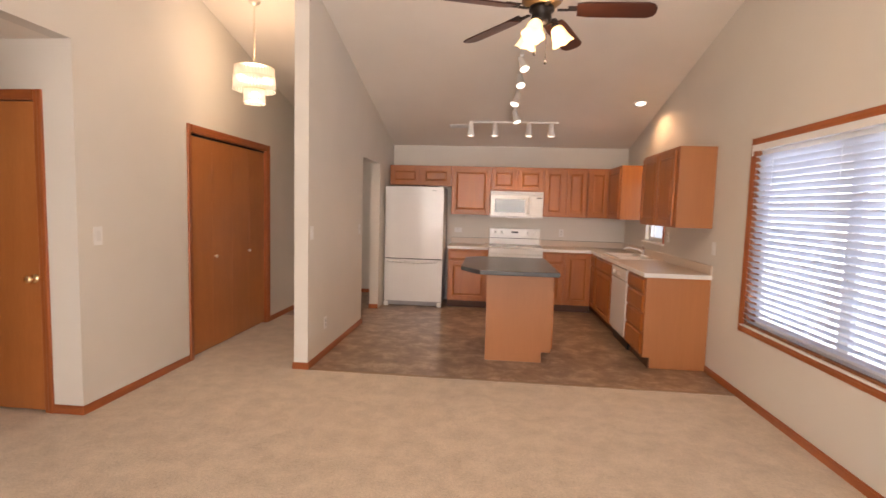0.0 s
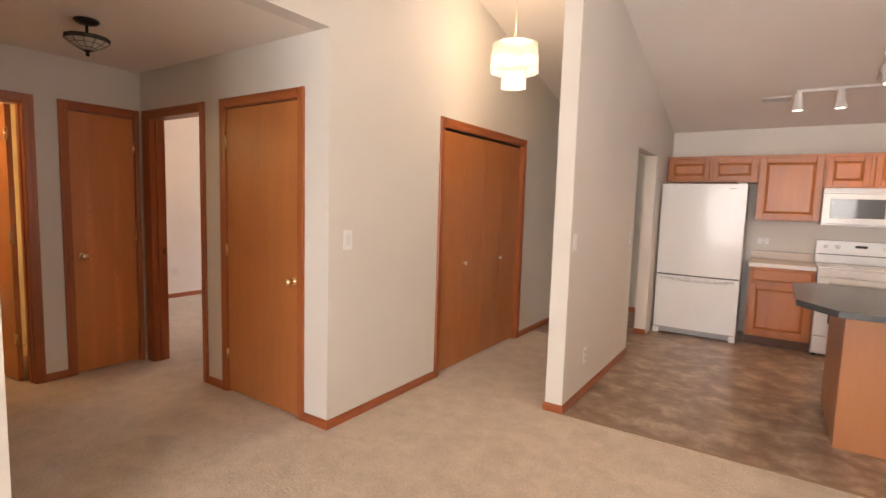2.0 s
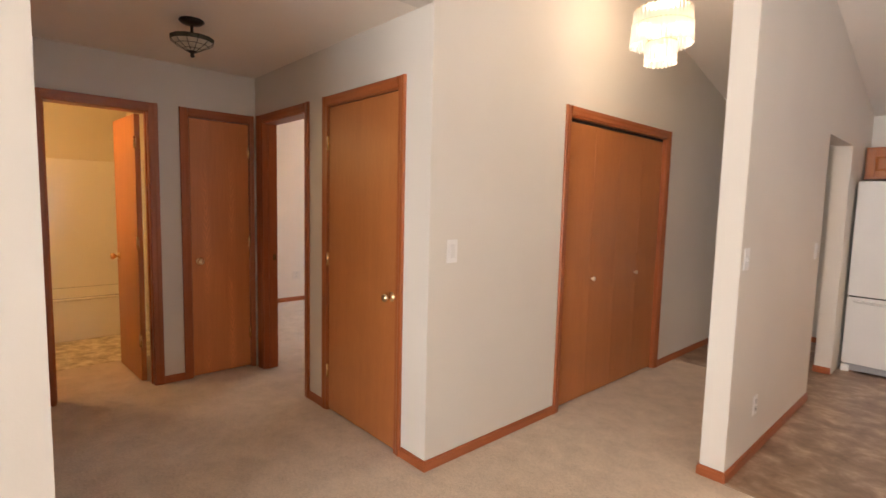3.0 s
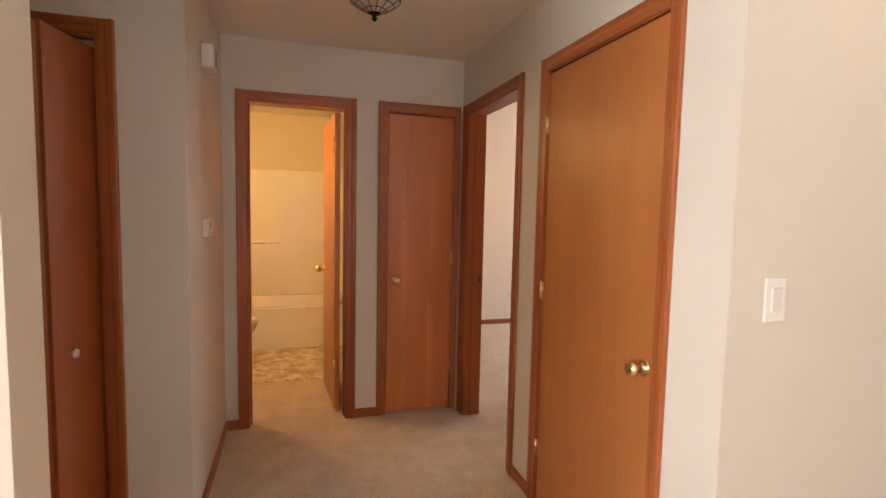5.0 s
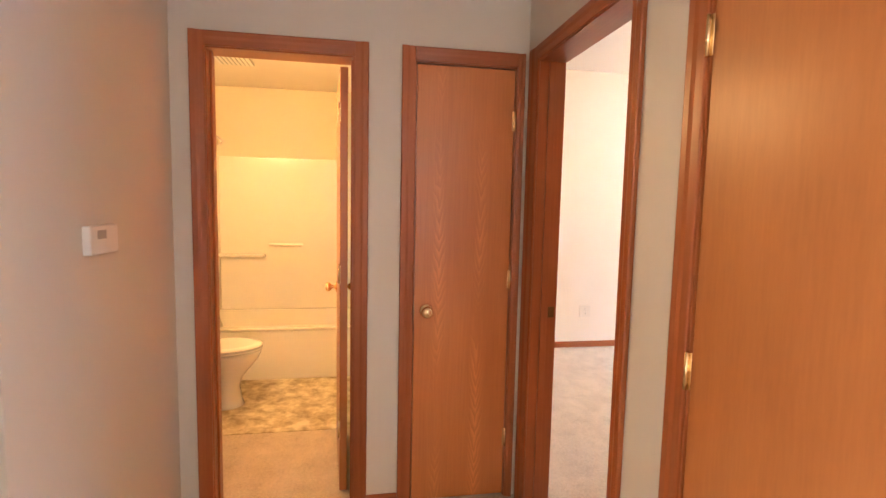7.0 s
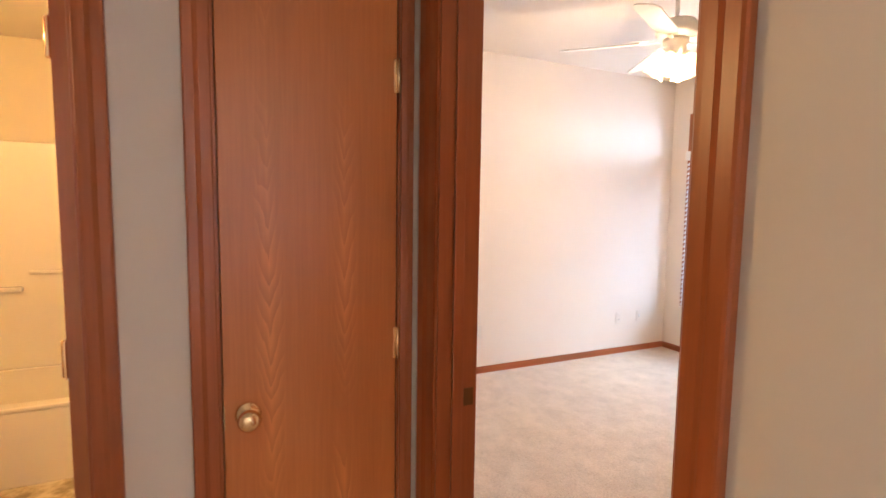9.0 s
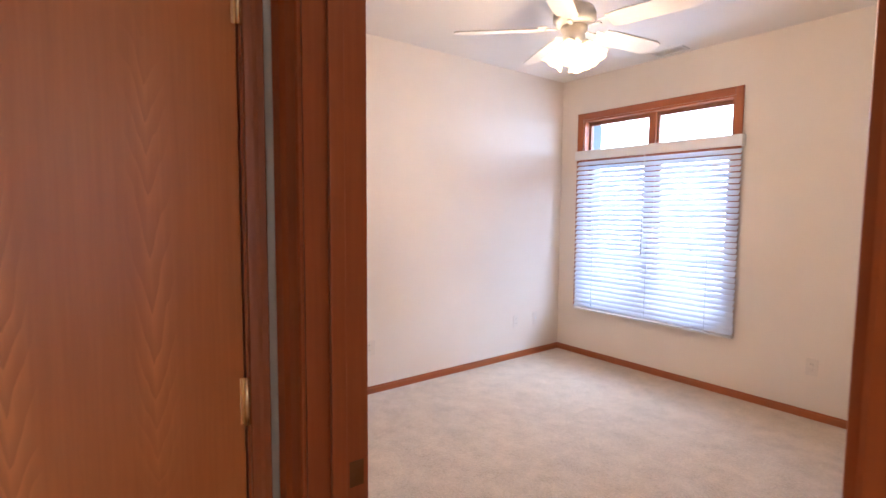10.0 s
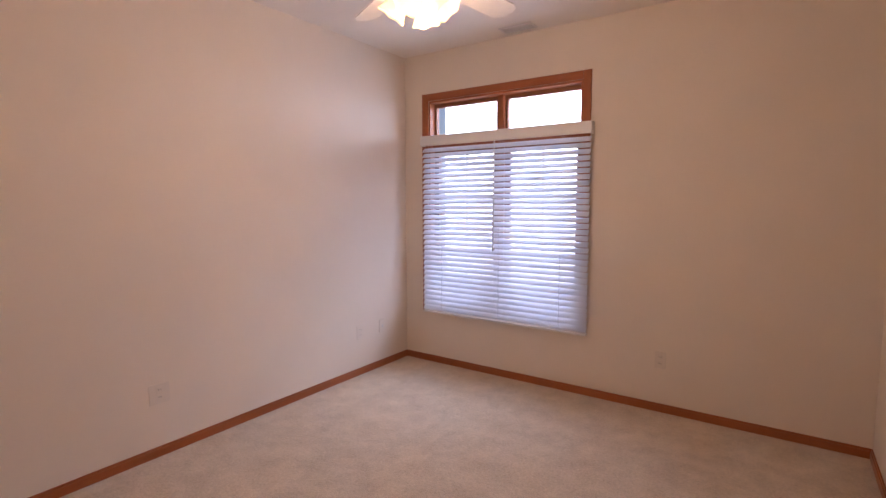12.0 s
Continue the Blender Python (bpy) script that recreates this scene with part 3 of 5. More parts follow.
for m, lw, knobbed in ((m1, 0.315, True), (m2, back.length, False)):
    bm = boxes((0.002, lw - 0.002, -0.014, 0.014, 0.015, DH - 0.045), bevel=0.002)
    # the darker trim wood stands in for the shade on these leaves
    leaf = part("door_leaf", bm, TRIM_Z, d, "flat oak bifold leaf in darker trim wood for its shade")
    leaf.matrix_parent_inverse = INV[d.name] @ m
    if knobbed:
        bm = bmesh.new()
        fturn(bm, "N", 0.014, 0.235, 0.865, ((0, 0), (0.007, 0), (0.007, 0.012), (0.017, 0.02), (0.018, 0.027), (0, 0.032)), 14)
        part("pull_knob", bm, NICKEL, leaf, "small pale metal knob")


# baseboards: height 59 mm
def baseboard(side, p, u0, u1, material=None):
    bm = bmesh.new()
    fbox(bm, side, p, u0, u1, 0.0, 0.045, 0.0, 0.012, 0.0015)
    fbox(bm, side, p, u0, u1, 0.043, 0.059, 0.0, 0.008, 0.003)
    return setting("baseboard", bm, material or (TRIM_X if side in "SN" else TRIM_Y), "orange-stained oak baseboard", "baseboard")


for side, p, u0, u1 in (
        ("E", XC, YH - 0.012, 4.302), ("E", XC, 5.896, 8.15), ("S", YH, -2.81, XC), ("S", YH, -3.888, -3.692),
        ("E", XH, 2.430, 2.572), ("E", XH, YS, 1.706), ("N", YS, XH, XL), ("E", XL, 1.395, YS + 0.012), ("E", XL, -0.2, LA0 - 0.06),
        ("E", PR, YP - 0.012, 6.04), ("S", YP, PL, PR), ("W", PL, YP - 0.012, 6.04), ("W", PL, 6.93, YB), ("S", 6.93, PL, PR),
        ("W", XE, SOUTH, 4.86), ("E", XW, SOUTH, 1.617), ("N", 1.605, XW - T, XW), ("N", SOUTH, XW, XE), ("S", 8.15, XC, PL),
        ("E", BX0, YH + T, BY1), ("S", BY1, BX0 + 0.012, BX1), ("W", BX1, YH + T, BY1 - 0.012), ("N", YH + T, BX0, XH - T)):
    baseboard(side, p, u0, u1)
setting("threshold_strip", boxes((PR, XE - 0.012, YP - 0.018, YP + 0.018, -0.003, 0.004), bevel=0.0015), plain("tan_threshold", (0.34, 0.24, 0.16), 0.6), "thin tan strip between carpet and vinyl", "trim")


# ---- windows ----
def translucent(name, colour, share):
    m, n, l, b = mat_new(name)
    b.inputs["Base Color"].default_value = (*colour, 1)
    b.inputs["Roughness"].default_value = 0.4
    t = n.new("ShaderNodeBsdfTranslucent")
    t.inputs["Color"].default_value = (*colour, 1)
    mix = n.new("ShaderNodeMixShader")
    mix.inputs["Fac"].default_value = share
    l.new(b.outputs["BSDF"], mix.inputs[1])
    l.new(t.outputs["BSDF"], mix.inputs[2])
    l.new(mix.outputs["Shader"], n["Material Output"].inputs["Surface"])
    return m


SLAT = translucent("white_faux_wood_slat", (0.72, 0.76, 0.84), 0.16)


def slat_mesh(length, width, tilt):
    bm = bmesh.new()
    n = 4
    rows = []
    for i in range(n + 1):
        t = i / n - 0.5
        rows.append([(x, t * width, 0.0022 * (1 - 4 * t * t)) for x in (-length / 2, length / 2)])
    for d0 in (0.0, 0.0026):
        vs = [[bm.verts.new((x, y, z + d0)) for x, y, z in r] for r in rows]
        for a, b in zip(vs, vs[1:]):
            bm.faces.new((a[0], a[1], b[1], b[0]) if d0 else (a[0], b[0], b[1], a[1]))
    bm.transform(pose(0, 0, 0, tilt, 0, 0))
    me = bpy.data.meshes.new("slat")
    bm.to_mesh(me)
    bm.free()
    me.materials.append(SLAT)
    return me


def blind(at, turn, width, top, low, label, tilt=38, pitch=0.0445, valance=0.085):
    """A slatted blind in local coordinates: x across, y out of the window into the room is negative."""
    b = thing("venetian_blind", at, label, "blind", "window blinds", turn=turn, local=True)
    part("valance", boxes((-width / 2 - 0.012, width / 2 + 0.012, -0.062, -0.044, top - valance, top), (-width / 2 - 0.012, -width / 2 + 0.004, -0.05, 0.0, top - valance, top), (width / 2 - 0.004, width / 2 + 0.012, -0.05, 0.0, top - valance, top), bevel=0.003), WHITE, b, "white valance board")
    part("head_rail", boxes((-width / 2, width / 2, -0.042, 0.0, top - 0.05, top - 0.004)), WHITE, b)
    part("bottom_rail", boxes((-width / 2, width / 2, -0.052, -0.002, low, low + 0.016), bevel=0.004), WHITE, b)
    me = slat_mesh(width, 0.050, tilt)
    z = low + 0.045
    while z < top - valance - 0.005:
        s = new("slat", me)
        s.parent = b
        s.matrix_basis = pose(random.uniform(-0.0015, 0.0015), -0.027, z, random.uniform(-1.2, 1.2), 0, random.uniform(-0.06, 0.06))
        z += pitch
    for x in (-width * 0.36, 0.02, width * 0.36):
        bm = bmesh.new()
        for y in (-0.050, -0.004):
            rod(bm, (x, y, low + 0.01), (x, y, top - valance), 0.0007, 6)
        part("ladder_cord", bm, WHITE, b)
    bm = bmesh.new()
    rod(bm, (-0.02, -0.060, top - valance), (-0.025, -0.062, top - 0.92), 0.004, 8)
    lathe(bm, ((0, 0), (0.007, 0.004), (0.008, 0.03), (0.004, 0.045), (0, 0.046)), 10, pose(-0.025, -0.062, top - 0.96))
    part("tilt_wand", bm, WHITE, b)
    return b


def pane(name, bm, parent):
    p = part(name, bm, GLASS, parent)
    p.visible_shadow = False
    return p


# east window of the living room: two sliding sashes behind a slatted blind
w = thing("window_1", (XE, (W_Y0 + W_Y1) / 2, W_Z0), "wide oak-framed living room window", "window", "", "structure")
part("casing", casing_leg("W", XE, W_Y0 - 0.06, W_Y0, W_Z0 - 0.06, W_Z1 + 0.06, -1), TRIM_Z, w)
part("casing", casing_leg("W", XE, W_Y1, W_Y1 + 0.06, W_Z0 - 0.06, W_Z1 + 0.06, 1), TRIM_Z, w)
part("head_casing", casing_leg("W", XE, W_Y0, W_Y1, W_Z1, W_Z1 + 0.06, 1, False), TRIM_Y, w)
part("sill_casing", casing_leg("W", XE, W_Y0, W_Y1, W_Z0 - 0.06, W_Z0, 1, False), TRIM_Y, w)
part("window_frame", boxes((XE + 0.0, XE + T, W_Y0, W_Y0 + 0.02, W_Z0, W_Z1), (XE + 0.0, XE + T, W_Y1 - 0.02, W_Y1, W_Z0, W_Z1), (XE + 0.0, XE + T, W_Y0 + 0.02, W_Y1 - 0.02, W_Z1 - 0.02, W_Z1), (XE + 0.0, XE + T, W_Y0 + 0.02, W_Y1 - 0.02, W_Z0, W_Z0 + 0.02), bevel=0.002), SASH, w)
mid = (W_Y0 + W_Y1) / 2
for a, b in ((W_Y0 + 0.02, mid), (mid, W_Y1 - 0.02)):
    s = part("sash", boxes((XE + 0.07, XE + 0.105, a, a + 0.05, W_Z0 + 0.02, W_Z1 - 0.02), (XE + 0.07, XE + 0.105, b - 0.05, b, W_Z0 + 0.02, W_Z1 - 0.02), (XE + 0.07, XE + 0.105, a + 0.05, b - 0.05, W_Z0 + 0.02, W_Z0 + 0.07), (XE + 0.07, XE + 0.105, a + 0.05, b - 0.05, W_Z1 - 0.07, W_Z1 - 0.02), bevel=0.002), WHITE, w)
    pane("pane", boxes((XE + 0.086, XE + 0.090, a + 0.05, b - 0.05, W_Z0 + 0.07, W_Z1 - 0.07)), s)
blind((XE - 0.019, mid, 0), 90, W_Y1 - W_Y0 + 0.062, W_Z1 + 0.012, W_Z0 - 0.014, "white slatted blind half closed over the living room window", 46)

# small kitchen window over the sink
w = thing("window_2", (XE, 6.53, 1.08), "small kitchen window over the sink with one oak side casing", "window", "", "structure")
part("casing", casing_leg("W", XE, 6.145, 6.20, 1.08, 1.92, -1), TRIM_Z, w)
part("window_sill", boxes((XE - 0.03, XE + 0.05, 6.14, 6.92, 1.055, 1.080), bevel=0.004), COUNTER_EDGE, w, "pale laminate sill")
s = part("sash", boxes((XE + 0.05, XE + 0.09, 6.20, 6.25, 1.08, 1.92), (XE + 0.05, XE + 0.09, 6.81, 6.86, 1.08, 1.92), (XE + 0.05, XE + 0.09, 6.25, 6.81, 1.08, 1.13), (XE + 0.05, XE + 0.09, 6.25, 6.81, 1.87, 1.92)), WHITE, w)
pane("pane", boxes((XE + 0.066, XE + 0.070, 6.25, 6.81, 1.13, 1.87)), s)

# bedroom window: two casements and two transoms
w = thing("window_3", ((WX0 + WX1) / 2, BY1, WZ0), "tall oak bedroom window with two transom panes above", "window", "", "structure")
part("casing", casing_leg("S", BY1, WX0 - 0.06, WX0, WZ0 - 0.06, WZ1 + 0.06, -1), TRIM_Z, w)
part("casing", casing_leg("S", BY1, WX1, WX1 + 0.06, WZ0 - 0.06, WZ1 + 0.06, 1), TRIM_Z, w)
part("head_casing", casing_leg("S", BY1, WX0, WX1, WZ1, WZ1 + 0.06, 1, False), TRIM_X, w)
part("sill_casing", casing_leg("S", BY1, WX0, WX1, WZ0 - 0.06, WZ0, 1, False), TRIM_X, w)
Y0, Y1 = BY1 + 0.001, BY1 + 0.14
mx = (WX0 + WX1) / 2
TZ = 1.955
part("window_frame", boxes((WX0, WX0 + 0.018, Y0, Y1, WZ0, WZ1), (WX1 - 0.018, WX1, Y0, Y1, WZ0, WZ1), (WX0 + 0.018, WX1 - 0.018, Y0, Y1, WZ1 - 0.018, WZ1), (WX0 + 0.018, WX1 - 0.018, Y0, Y1, WZ0, WZ0 + 0.018), bevel=0.002), TRIM_Z, w)
part("mullion", boxes((mx - 0.03, mx + 0.03, BY1 + 0.045, BY1 + 0.125, WZ0 + 0.018, WZ1 - 0.018), bevel=0.003), TRIM_Z, w)
part("transom_bar", boxes((WX0 + 0.018, mx - 0.03, BY1 + 0.045, BY1 + 0.125, TZ - 0.035, TZ + 0.025), (mx + 0.03, WX1 - 0.018, BY1 + 0.045, BY1 + 0.125, TZ - 0.035, TZ + 0.025), bevel=0.003), TRIM_X, w)
for a, b in ((WX0 + 0.018, mx - 0.03), (mx + 0.03, WX1 - 0.018)):
    for lo, hi, r in ((TZ + 0.025, WZ1 - 0.018, 0.022), (WZ0 + 0.018, TZ - 0.035, 0.045)):
        s = part("sash", boxes((a, a + r, BY1 + 0.07, BY1 + 0.11, lo, hi), (b - r, b, BY1 + 0.07, BY1 + 0.11, lo, hi), (a + r, b - r, BY1 + 0.07, BY1 + 0.11, lo, lo + r), (a + r, b - r, BY1 + 0.07, BY1 + 0.11, hi - r * 1.6, hi), bevel=0.002), SASH, w)
        pane("pane", boxes((a + r, b - r, BY1 + 0.088, BY1 + 0.092, lo + r, hi - r * 1.6)), s)
        if lo < 1.5:
            bm = bmesh.new()
            for k in (1, 2):
                z = lo + (hi - lo) * k / 3
                box(bm, a + r, b - r, BY1 + 0.093, BY1 + 0.103, z - 0.008, z + 0.008)
            box(bm, (a + b) / 2 - 0.008, (a + b) / 2 + 0.008, BY1 + 0.0935, BY1 + 0.1025, lo + r, hi - r * 1.6)
            part("glazing_bars", bm, WHITE, s, "thin white glazing bars")
blind((mx + 0.029, BY1 - 0.018, 0), 0, 1.481, 2.01, 0.465, "white slatted blind hung over the bedroom window, half closed", 47)

# south window behind the start of the walk, unseen, assumed to light the room
w = thing("window_4", (0, SOUTH, S_Z0), "assumed plain living room window, out of view", "window", "", "structure")
for a, b in ((S_X0, -0.2), (-0.2, S_X1)):
    s = part("sash", boxes((a, a + 0.06, SOUTH - 0.08, SOUTH - 0.04, S_Z0, S_Z1), (b - 0.06, b, SOUTH - 0.08, SOUTH - 0.04, S_Z0, S_Z1), (a + 0.06, b - 0.06, SOUTH - 0.08, SOUTH - 0.04, S_Z0, S_Z0 + 0.06), (a + 0.06, b - 0.06, SOUTH - 0.08, SOUTH - 0.04, S_Z1 - 0.06, S_Z1)), SASH, w)
    pane("pane", boxes((a + 0.06, b - 0.06, SOUTH - 0.062, SOUTH - 0.058, S_Z0 + 0.06, S_Z1 - 0.06)), s)

# ground outside
setting("ground", boxes((-900, 900, -900, 900, -0.75, -0.62)), plain("lawn_and_gravel", (0.16, 0.17, 0.13), 0.9, 0, 0.3, 0.4), "dry pale ground outside", "ground")

# ---- kitchen ----


def cab_door(unit, side, p, u0, u1, v0, v1, name="door"):
    """A raised-panel oak cabinet door: frame with a moulded inner edge, and the panel as a piece of its own."""
    r = min(0.055, (u1 - u0) * 0.24, (v1 - v0) * 0.26)
    bm = bmesh.new()
    fbox(bm, side, p, u0, u0 + r, v0, v1, 0, 0.019, 0.004)
    fbox(bm, side, p, u1 - r, u1, v0, v1, 0, 0.019, 0.004)
    fbox(bm, side, p, u0 + r, u1 - r, v0, v0 + r, 0, 0.0185, 0.004)
    fbox(bm, side, p, u0 + r, u1 - r, v1 - r, v1, 0, 0.0185, 0.004)
    d = part(name, bm, CAB, unit)
    bm = bmesh.new()
    fpanel(bm, side, p, u0 + r - 0.002, u1 - r + 0.002, v0 + r - 0.002, v1 - r + 0.002, 0.006, 0.017, min(0.028, r * 0.6))
    part("raised_panel", bm, CAB, d)
    return d


def drawer_front(unit, side, p, u0, u1, v0, v1):
    bm = bmesh.new()
    fbox(bm, side, p, u0, u1, v0, v1, 0, 0.013, 0.003)
    fpanel(bm, side, p, u0 + 0.004, u1 - 0.004, v0 + 0.004, v1 - 0.004, 0.013, 0.020, 0.014)
    return part("drawer_front", bm, CAB_H if side in "SN" else CAB, unit)


UY = YB - 0.325      # fronts of the wall cabinets on the back wall
UX = XE - 0.325
CABLABEL = "honey-stained oak wall cabinet with raised-panel doors"


def upper_back(u0, u1, v0, v1, doors, label=CABLABEL):
    c = thing("wall_cabinet", ((u0 + u1) / 2, YB, v0), label, "cabinet", "kitchen wall cabinets")
    part("cabinet_body", boxes((u0 + 0.001, u1 - 0.001, UY + 0.002, YB - 0.001, v0, v1), bevel=0.002), CAB, c)
    step = (u1 - u0) / doors
    for i in range(doors):
        cab_door(c, "S", UY, u0 + i * step + 0.016, u0 + (i + 1) * step - 0.016, v0 + 0.018, v1 - 0.03)
    return c


UT, UB = 2.04, 1.335
upper_back(-1.50, -0.575, 1.745, UT, 2, "short honey-stained oak cabinet over the fridge")
upper_back(-0.575, 0.0, UB, UT, 1)
upper_back(0.0, 0.765, 1.69, UT, 2, "short honey-stained oak cabinet over the microwave")
upper_back(0.765, 1.39, UB, UT, 2)
c = thing("corner_wall_cabinet", (1.85, YB, UB), "honey-stained oak corner wall cabinet with plain end panel", "cabinet", "kitchen wall cabinets")
part("cabinet_body", boxes((1.392, XE - 0.001, UY + 0.002, YB - 0.001, UB, UT), (UX + 0.002, XE - 0.001, 6.93, UY, UB, UT), bevel=0.002), CAB, c)
cab_door(c, "S", UY, 1.405, UX - 0.022, UB + 0.018, UT - 0.03)
cab_door(c, "W", UX, 6.945, UY - 0.022, UB + 0.018, UT - 0.03)
# end panel in CAB, darker than CAB_END, in place of the shade on it
part("end_panel", boxes((UX + 0.004, XE - 0.002, 6.924, 6.93, UB, UT)), CAB, c, "plain oak end panel")
c = thing("wall_cabinet", (XE, 5.42, 1.30), "honey-stained oak wall cabinet with pale plain end panel", "cabinet", "kitchen wall cabinets")
part("cabinet_body", boxes((UX + 0.002, XE - 0.001, 4.93, 5.98, 1.305, 2.04), bevel=0.002), CAB, c)
part("end_panel", boxes((UX + 0.004, XE - 0.002, 4.922, 4.93, 1.305, 2.04)), CAB_END, c, "plain oak end panel")
cab_door(c, "W", UX, 4.985, 5.45, 1.322, 2.01)
cab_door(c, "W", UX, 5.475, 5.955, 1.322, 2.01)

# base cabinets
BY, BX = 7.275, 1.455
CT = 0.846
TOP = CT + 0.040


def base_back(u0, u1, door_rows, label="honey-stained oak base cabinet with drawer above a raised-panel door"):
    c = thing("base_cabinet", ((u0 + u1) / 2, YB, 0), label, "cabinet", "kitchen base cabinets")
    part("cabinet_body", boxes((u0 + 0.001, u1 - 0.001, BY + 0.002, YB - 0.001, 0.10, CT), bevel=0.002), CAB, c)
    part("toe_kick", boxes((u0 + 0.001, u1 - 0.001, BY + 0.06, BY + 0.08, -0.003, 0.10)), TOE, c, "dark recessed toe kick")
    door_rows(c, u0, u1)
    return c


def drawer_and_door(c, u0, u1):
    drawer_front(c, "S", BY, u0 + 0.02, u1 - 0.02, 0.695, 0.824)
    cab_door(c, "S", BY, u0 + 0.02, u1 - 0.02, 0.125, 0.672)


def door_only(c, u0, u1):
    cab_door(c, "S", BY, u0 + 0.02, u1 - 0.03, 0.125, 0.824)


base_back(-0.575, 0.0, drawer_and_door)
base_back(0.77, 1.065, drawer_and_door)
base_back(1.065, BX - 0.002, door_only, "honey-stained oak corner base cabinet with one tall door")


def base_east(y0, y1, label, fill):
    c = thing("base_cabinet", (XE, (y0 + y1) / 2, 0), label, "cabinet", "kitchen base cabinets")
    part("cabinet_body", boxes((BX + 0.002, XE - 0.001, y0 + 0.001, y1 - 0.001, 0.10, CT), bevel=0.002), CAB, c)
    part("toe_kick", boxes((BX + 0.06, BX + 0.08, y0 + 0.001, y1 - 0.001, -0.003, 0.10)), TOE, c, "dark recessed toe kick")
    fill(c, y0, y1)
    return c


def sink_fronts(c, y0, y1):
    m = (y0 + y1) / 2
    for a, b in ((y0 + 0.02, m - 0.008), (m + 0.008, y1 - 0.02)):
        drawer_front(c, "W", BX, a, b, 0.695, 0.824)
        cab_door(c, "W", BX, a, b, 0.125, 0.672)


def drawers(c, y0, y1):
    for lo, hi in ((0.695, 0.824), (0.518, 0.675), (0.335, 0.498), (0.125, 0.315)):
        drawer_front(c, "W", BX, y0 + 0.02, y1 - 0.02, lo, hi)


base_east(6.09, YB - 0.01, "honey-stained oak sink base cabinet", sink_fronts)
c = base_east(4.875, 5.44, "honey-stained oak drawer cabinet with plain end panel", drawers)
part("end_panel", boxes((BX + 0.07, XE - 0.002, 4.868, 4.876, 0.0, 0.10), (BX + 0.003, XE - 0.002, 4.868, 4.875, 0.10, CT)), CAB_END, c, "plain pale oak end panel")

# dishwasher
d = thing("dishwasher", (BX, 5.765, 0), "white built-in dishwasher between the base cabinets", "dishwasher")
part("body", boxes((BX + 0.01, XE - 0.01, 5.452, 6.078, 0.10, 0.842)), ENAMEL, d)
part("door", boxes((BX - 0.018, BX + 0.01, 5.46, 6.07, 0.14, 0.710), bevel=0.006), ENAMEL, d, "white enamel door panel")
pn = part("control_panel", boxes((BX - 0.024, BX + 0.01, 5.46, 6.07, 0.717, 0.836), bevel=0.006), ENAMEL, d, "white control panel")
bm = bmesh.new()
fturn(bm, "W", BX - 0.024, 5.92, 0.774, ((0, 0), (0.026, 0), (0.022, 0.018), (0, 0.019)), 20)
part("dial", bm, WHITE, pn)
part("latch", boxes((BX - 0.032, BX - 0.02, 5.66, 5.80, 0.75, 0.79), bevel=0.004), WHITE, pn)
part("kick_plate", boxes((BX + 0.03, BX + 0.05, 5.46, 6.07, 0.0, 0.13)), BLACK, d, "black kick plate")

# worktops with their splashbacks
w = thing("worktop", (1.7, 6.4, CT), "cream laminate worktop with white rounded edge and splashback", "worktop")
FY, FX = BY - 0.028, BX - 0.028
bm = boxes((0.768, XE - 0.001, FY + 0.008, YB - 0.001, CT + 0.002, TOP), (FX + 0.008, XE - 0.001, 6.92, FY + 0.008, CT + 0.002, TOP), (FX + 0.008, XE - 0.001, 4.858, 6.16, CT + 0.002, TOP), (FX + 0.008, 1.53, 6.16, 6.92, CT + 0.002, TOP), (1.94, XE - 0.001, 6.16, 6.92, CT + 0.002, TOP))
part("top", bm, COUNTER, w, "cream laminate top")
part("front_edge", boxes((0.768, FX + 0.008, FY, FY + 0.010, CT, TOP + 0.001), (FX, FX + 0.010, 4.85, FY, CT, TOP + 0.001), (FX + 0.010, XE - 0.001, 4.85, 4.860, CT, TOP + 0.001), bevel=0.004), COUNTER_EDGE, w, "white laminate front edge")
part("splashback", boxes((0.768, XE - 0.02, YB - 0.02, YB - 0.001, TOP, TOP + 0.088), (XE - 0.02, XE - 0.001, 4.852, YB - 0.001, TOP, TOP + 0.088), bevel=0.003), COUNTER, w, "low cream splashback")
part("caulk_line", boxes((0.768, XE - 0.021, YB - 0.006, YB - 0.001, TOP + 0.088, TOP + 0.092)), BLACK, w)
w = thing("worktop", (-0.29, 7.5, CT), "short cream laminate worktop beside the fridge", "worktop")
part("top", boxes((-0.585, -0.002, FY + 0.008, YB - 0.001, CT + 0.002, TOP)), COUNTER, w, "cream laminate top")
part("front_edge", boxes((-0.585, -0.002, FY, FY + 0.010, CT, TOP + 0.001), bevel=0.004), COUNTER_EDGE, w, "white laminate front edge")
part("splashback", boxes((-0.585, -0.002, YB - 0.02, YB - 0.001, TOP, TOP + 0.088), bevel=0.003), COUNTER, w, "low cream splashback")
part("caulk_line", boxes((-0.585, -0.002, YB - 0.006, YB - 0.001, TOP + 0.088, TOP + 0.092)), BLACK, w)

# sink and tap
s = thing("kitchen_sink", (1.735, 6.54, 0.91), "white double-bowl kitchen sink set in the worktop", "sink")
bm = boxes((1.528, 1.945, 6.155, 6.175, 0.908, 0.922), (1.528, 1.945, 6.905, 6.925, 0.908, 0.922), (1.528, 1.548, 6.175, 6.905, 0.908, 0.922), (1.885, 1.945, 6.175, 6.905, 0.908, 0.922), (1.548, 1.885, 6.53, 6.55, 0.85, 0.920), bevel=0.004)
part("rim", bm, PORCELAIN, s)
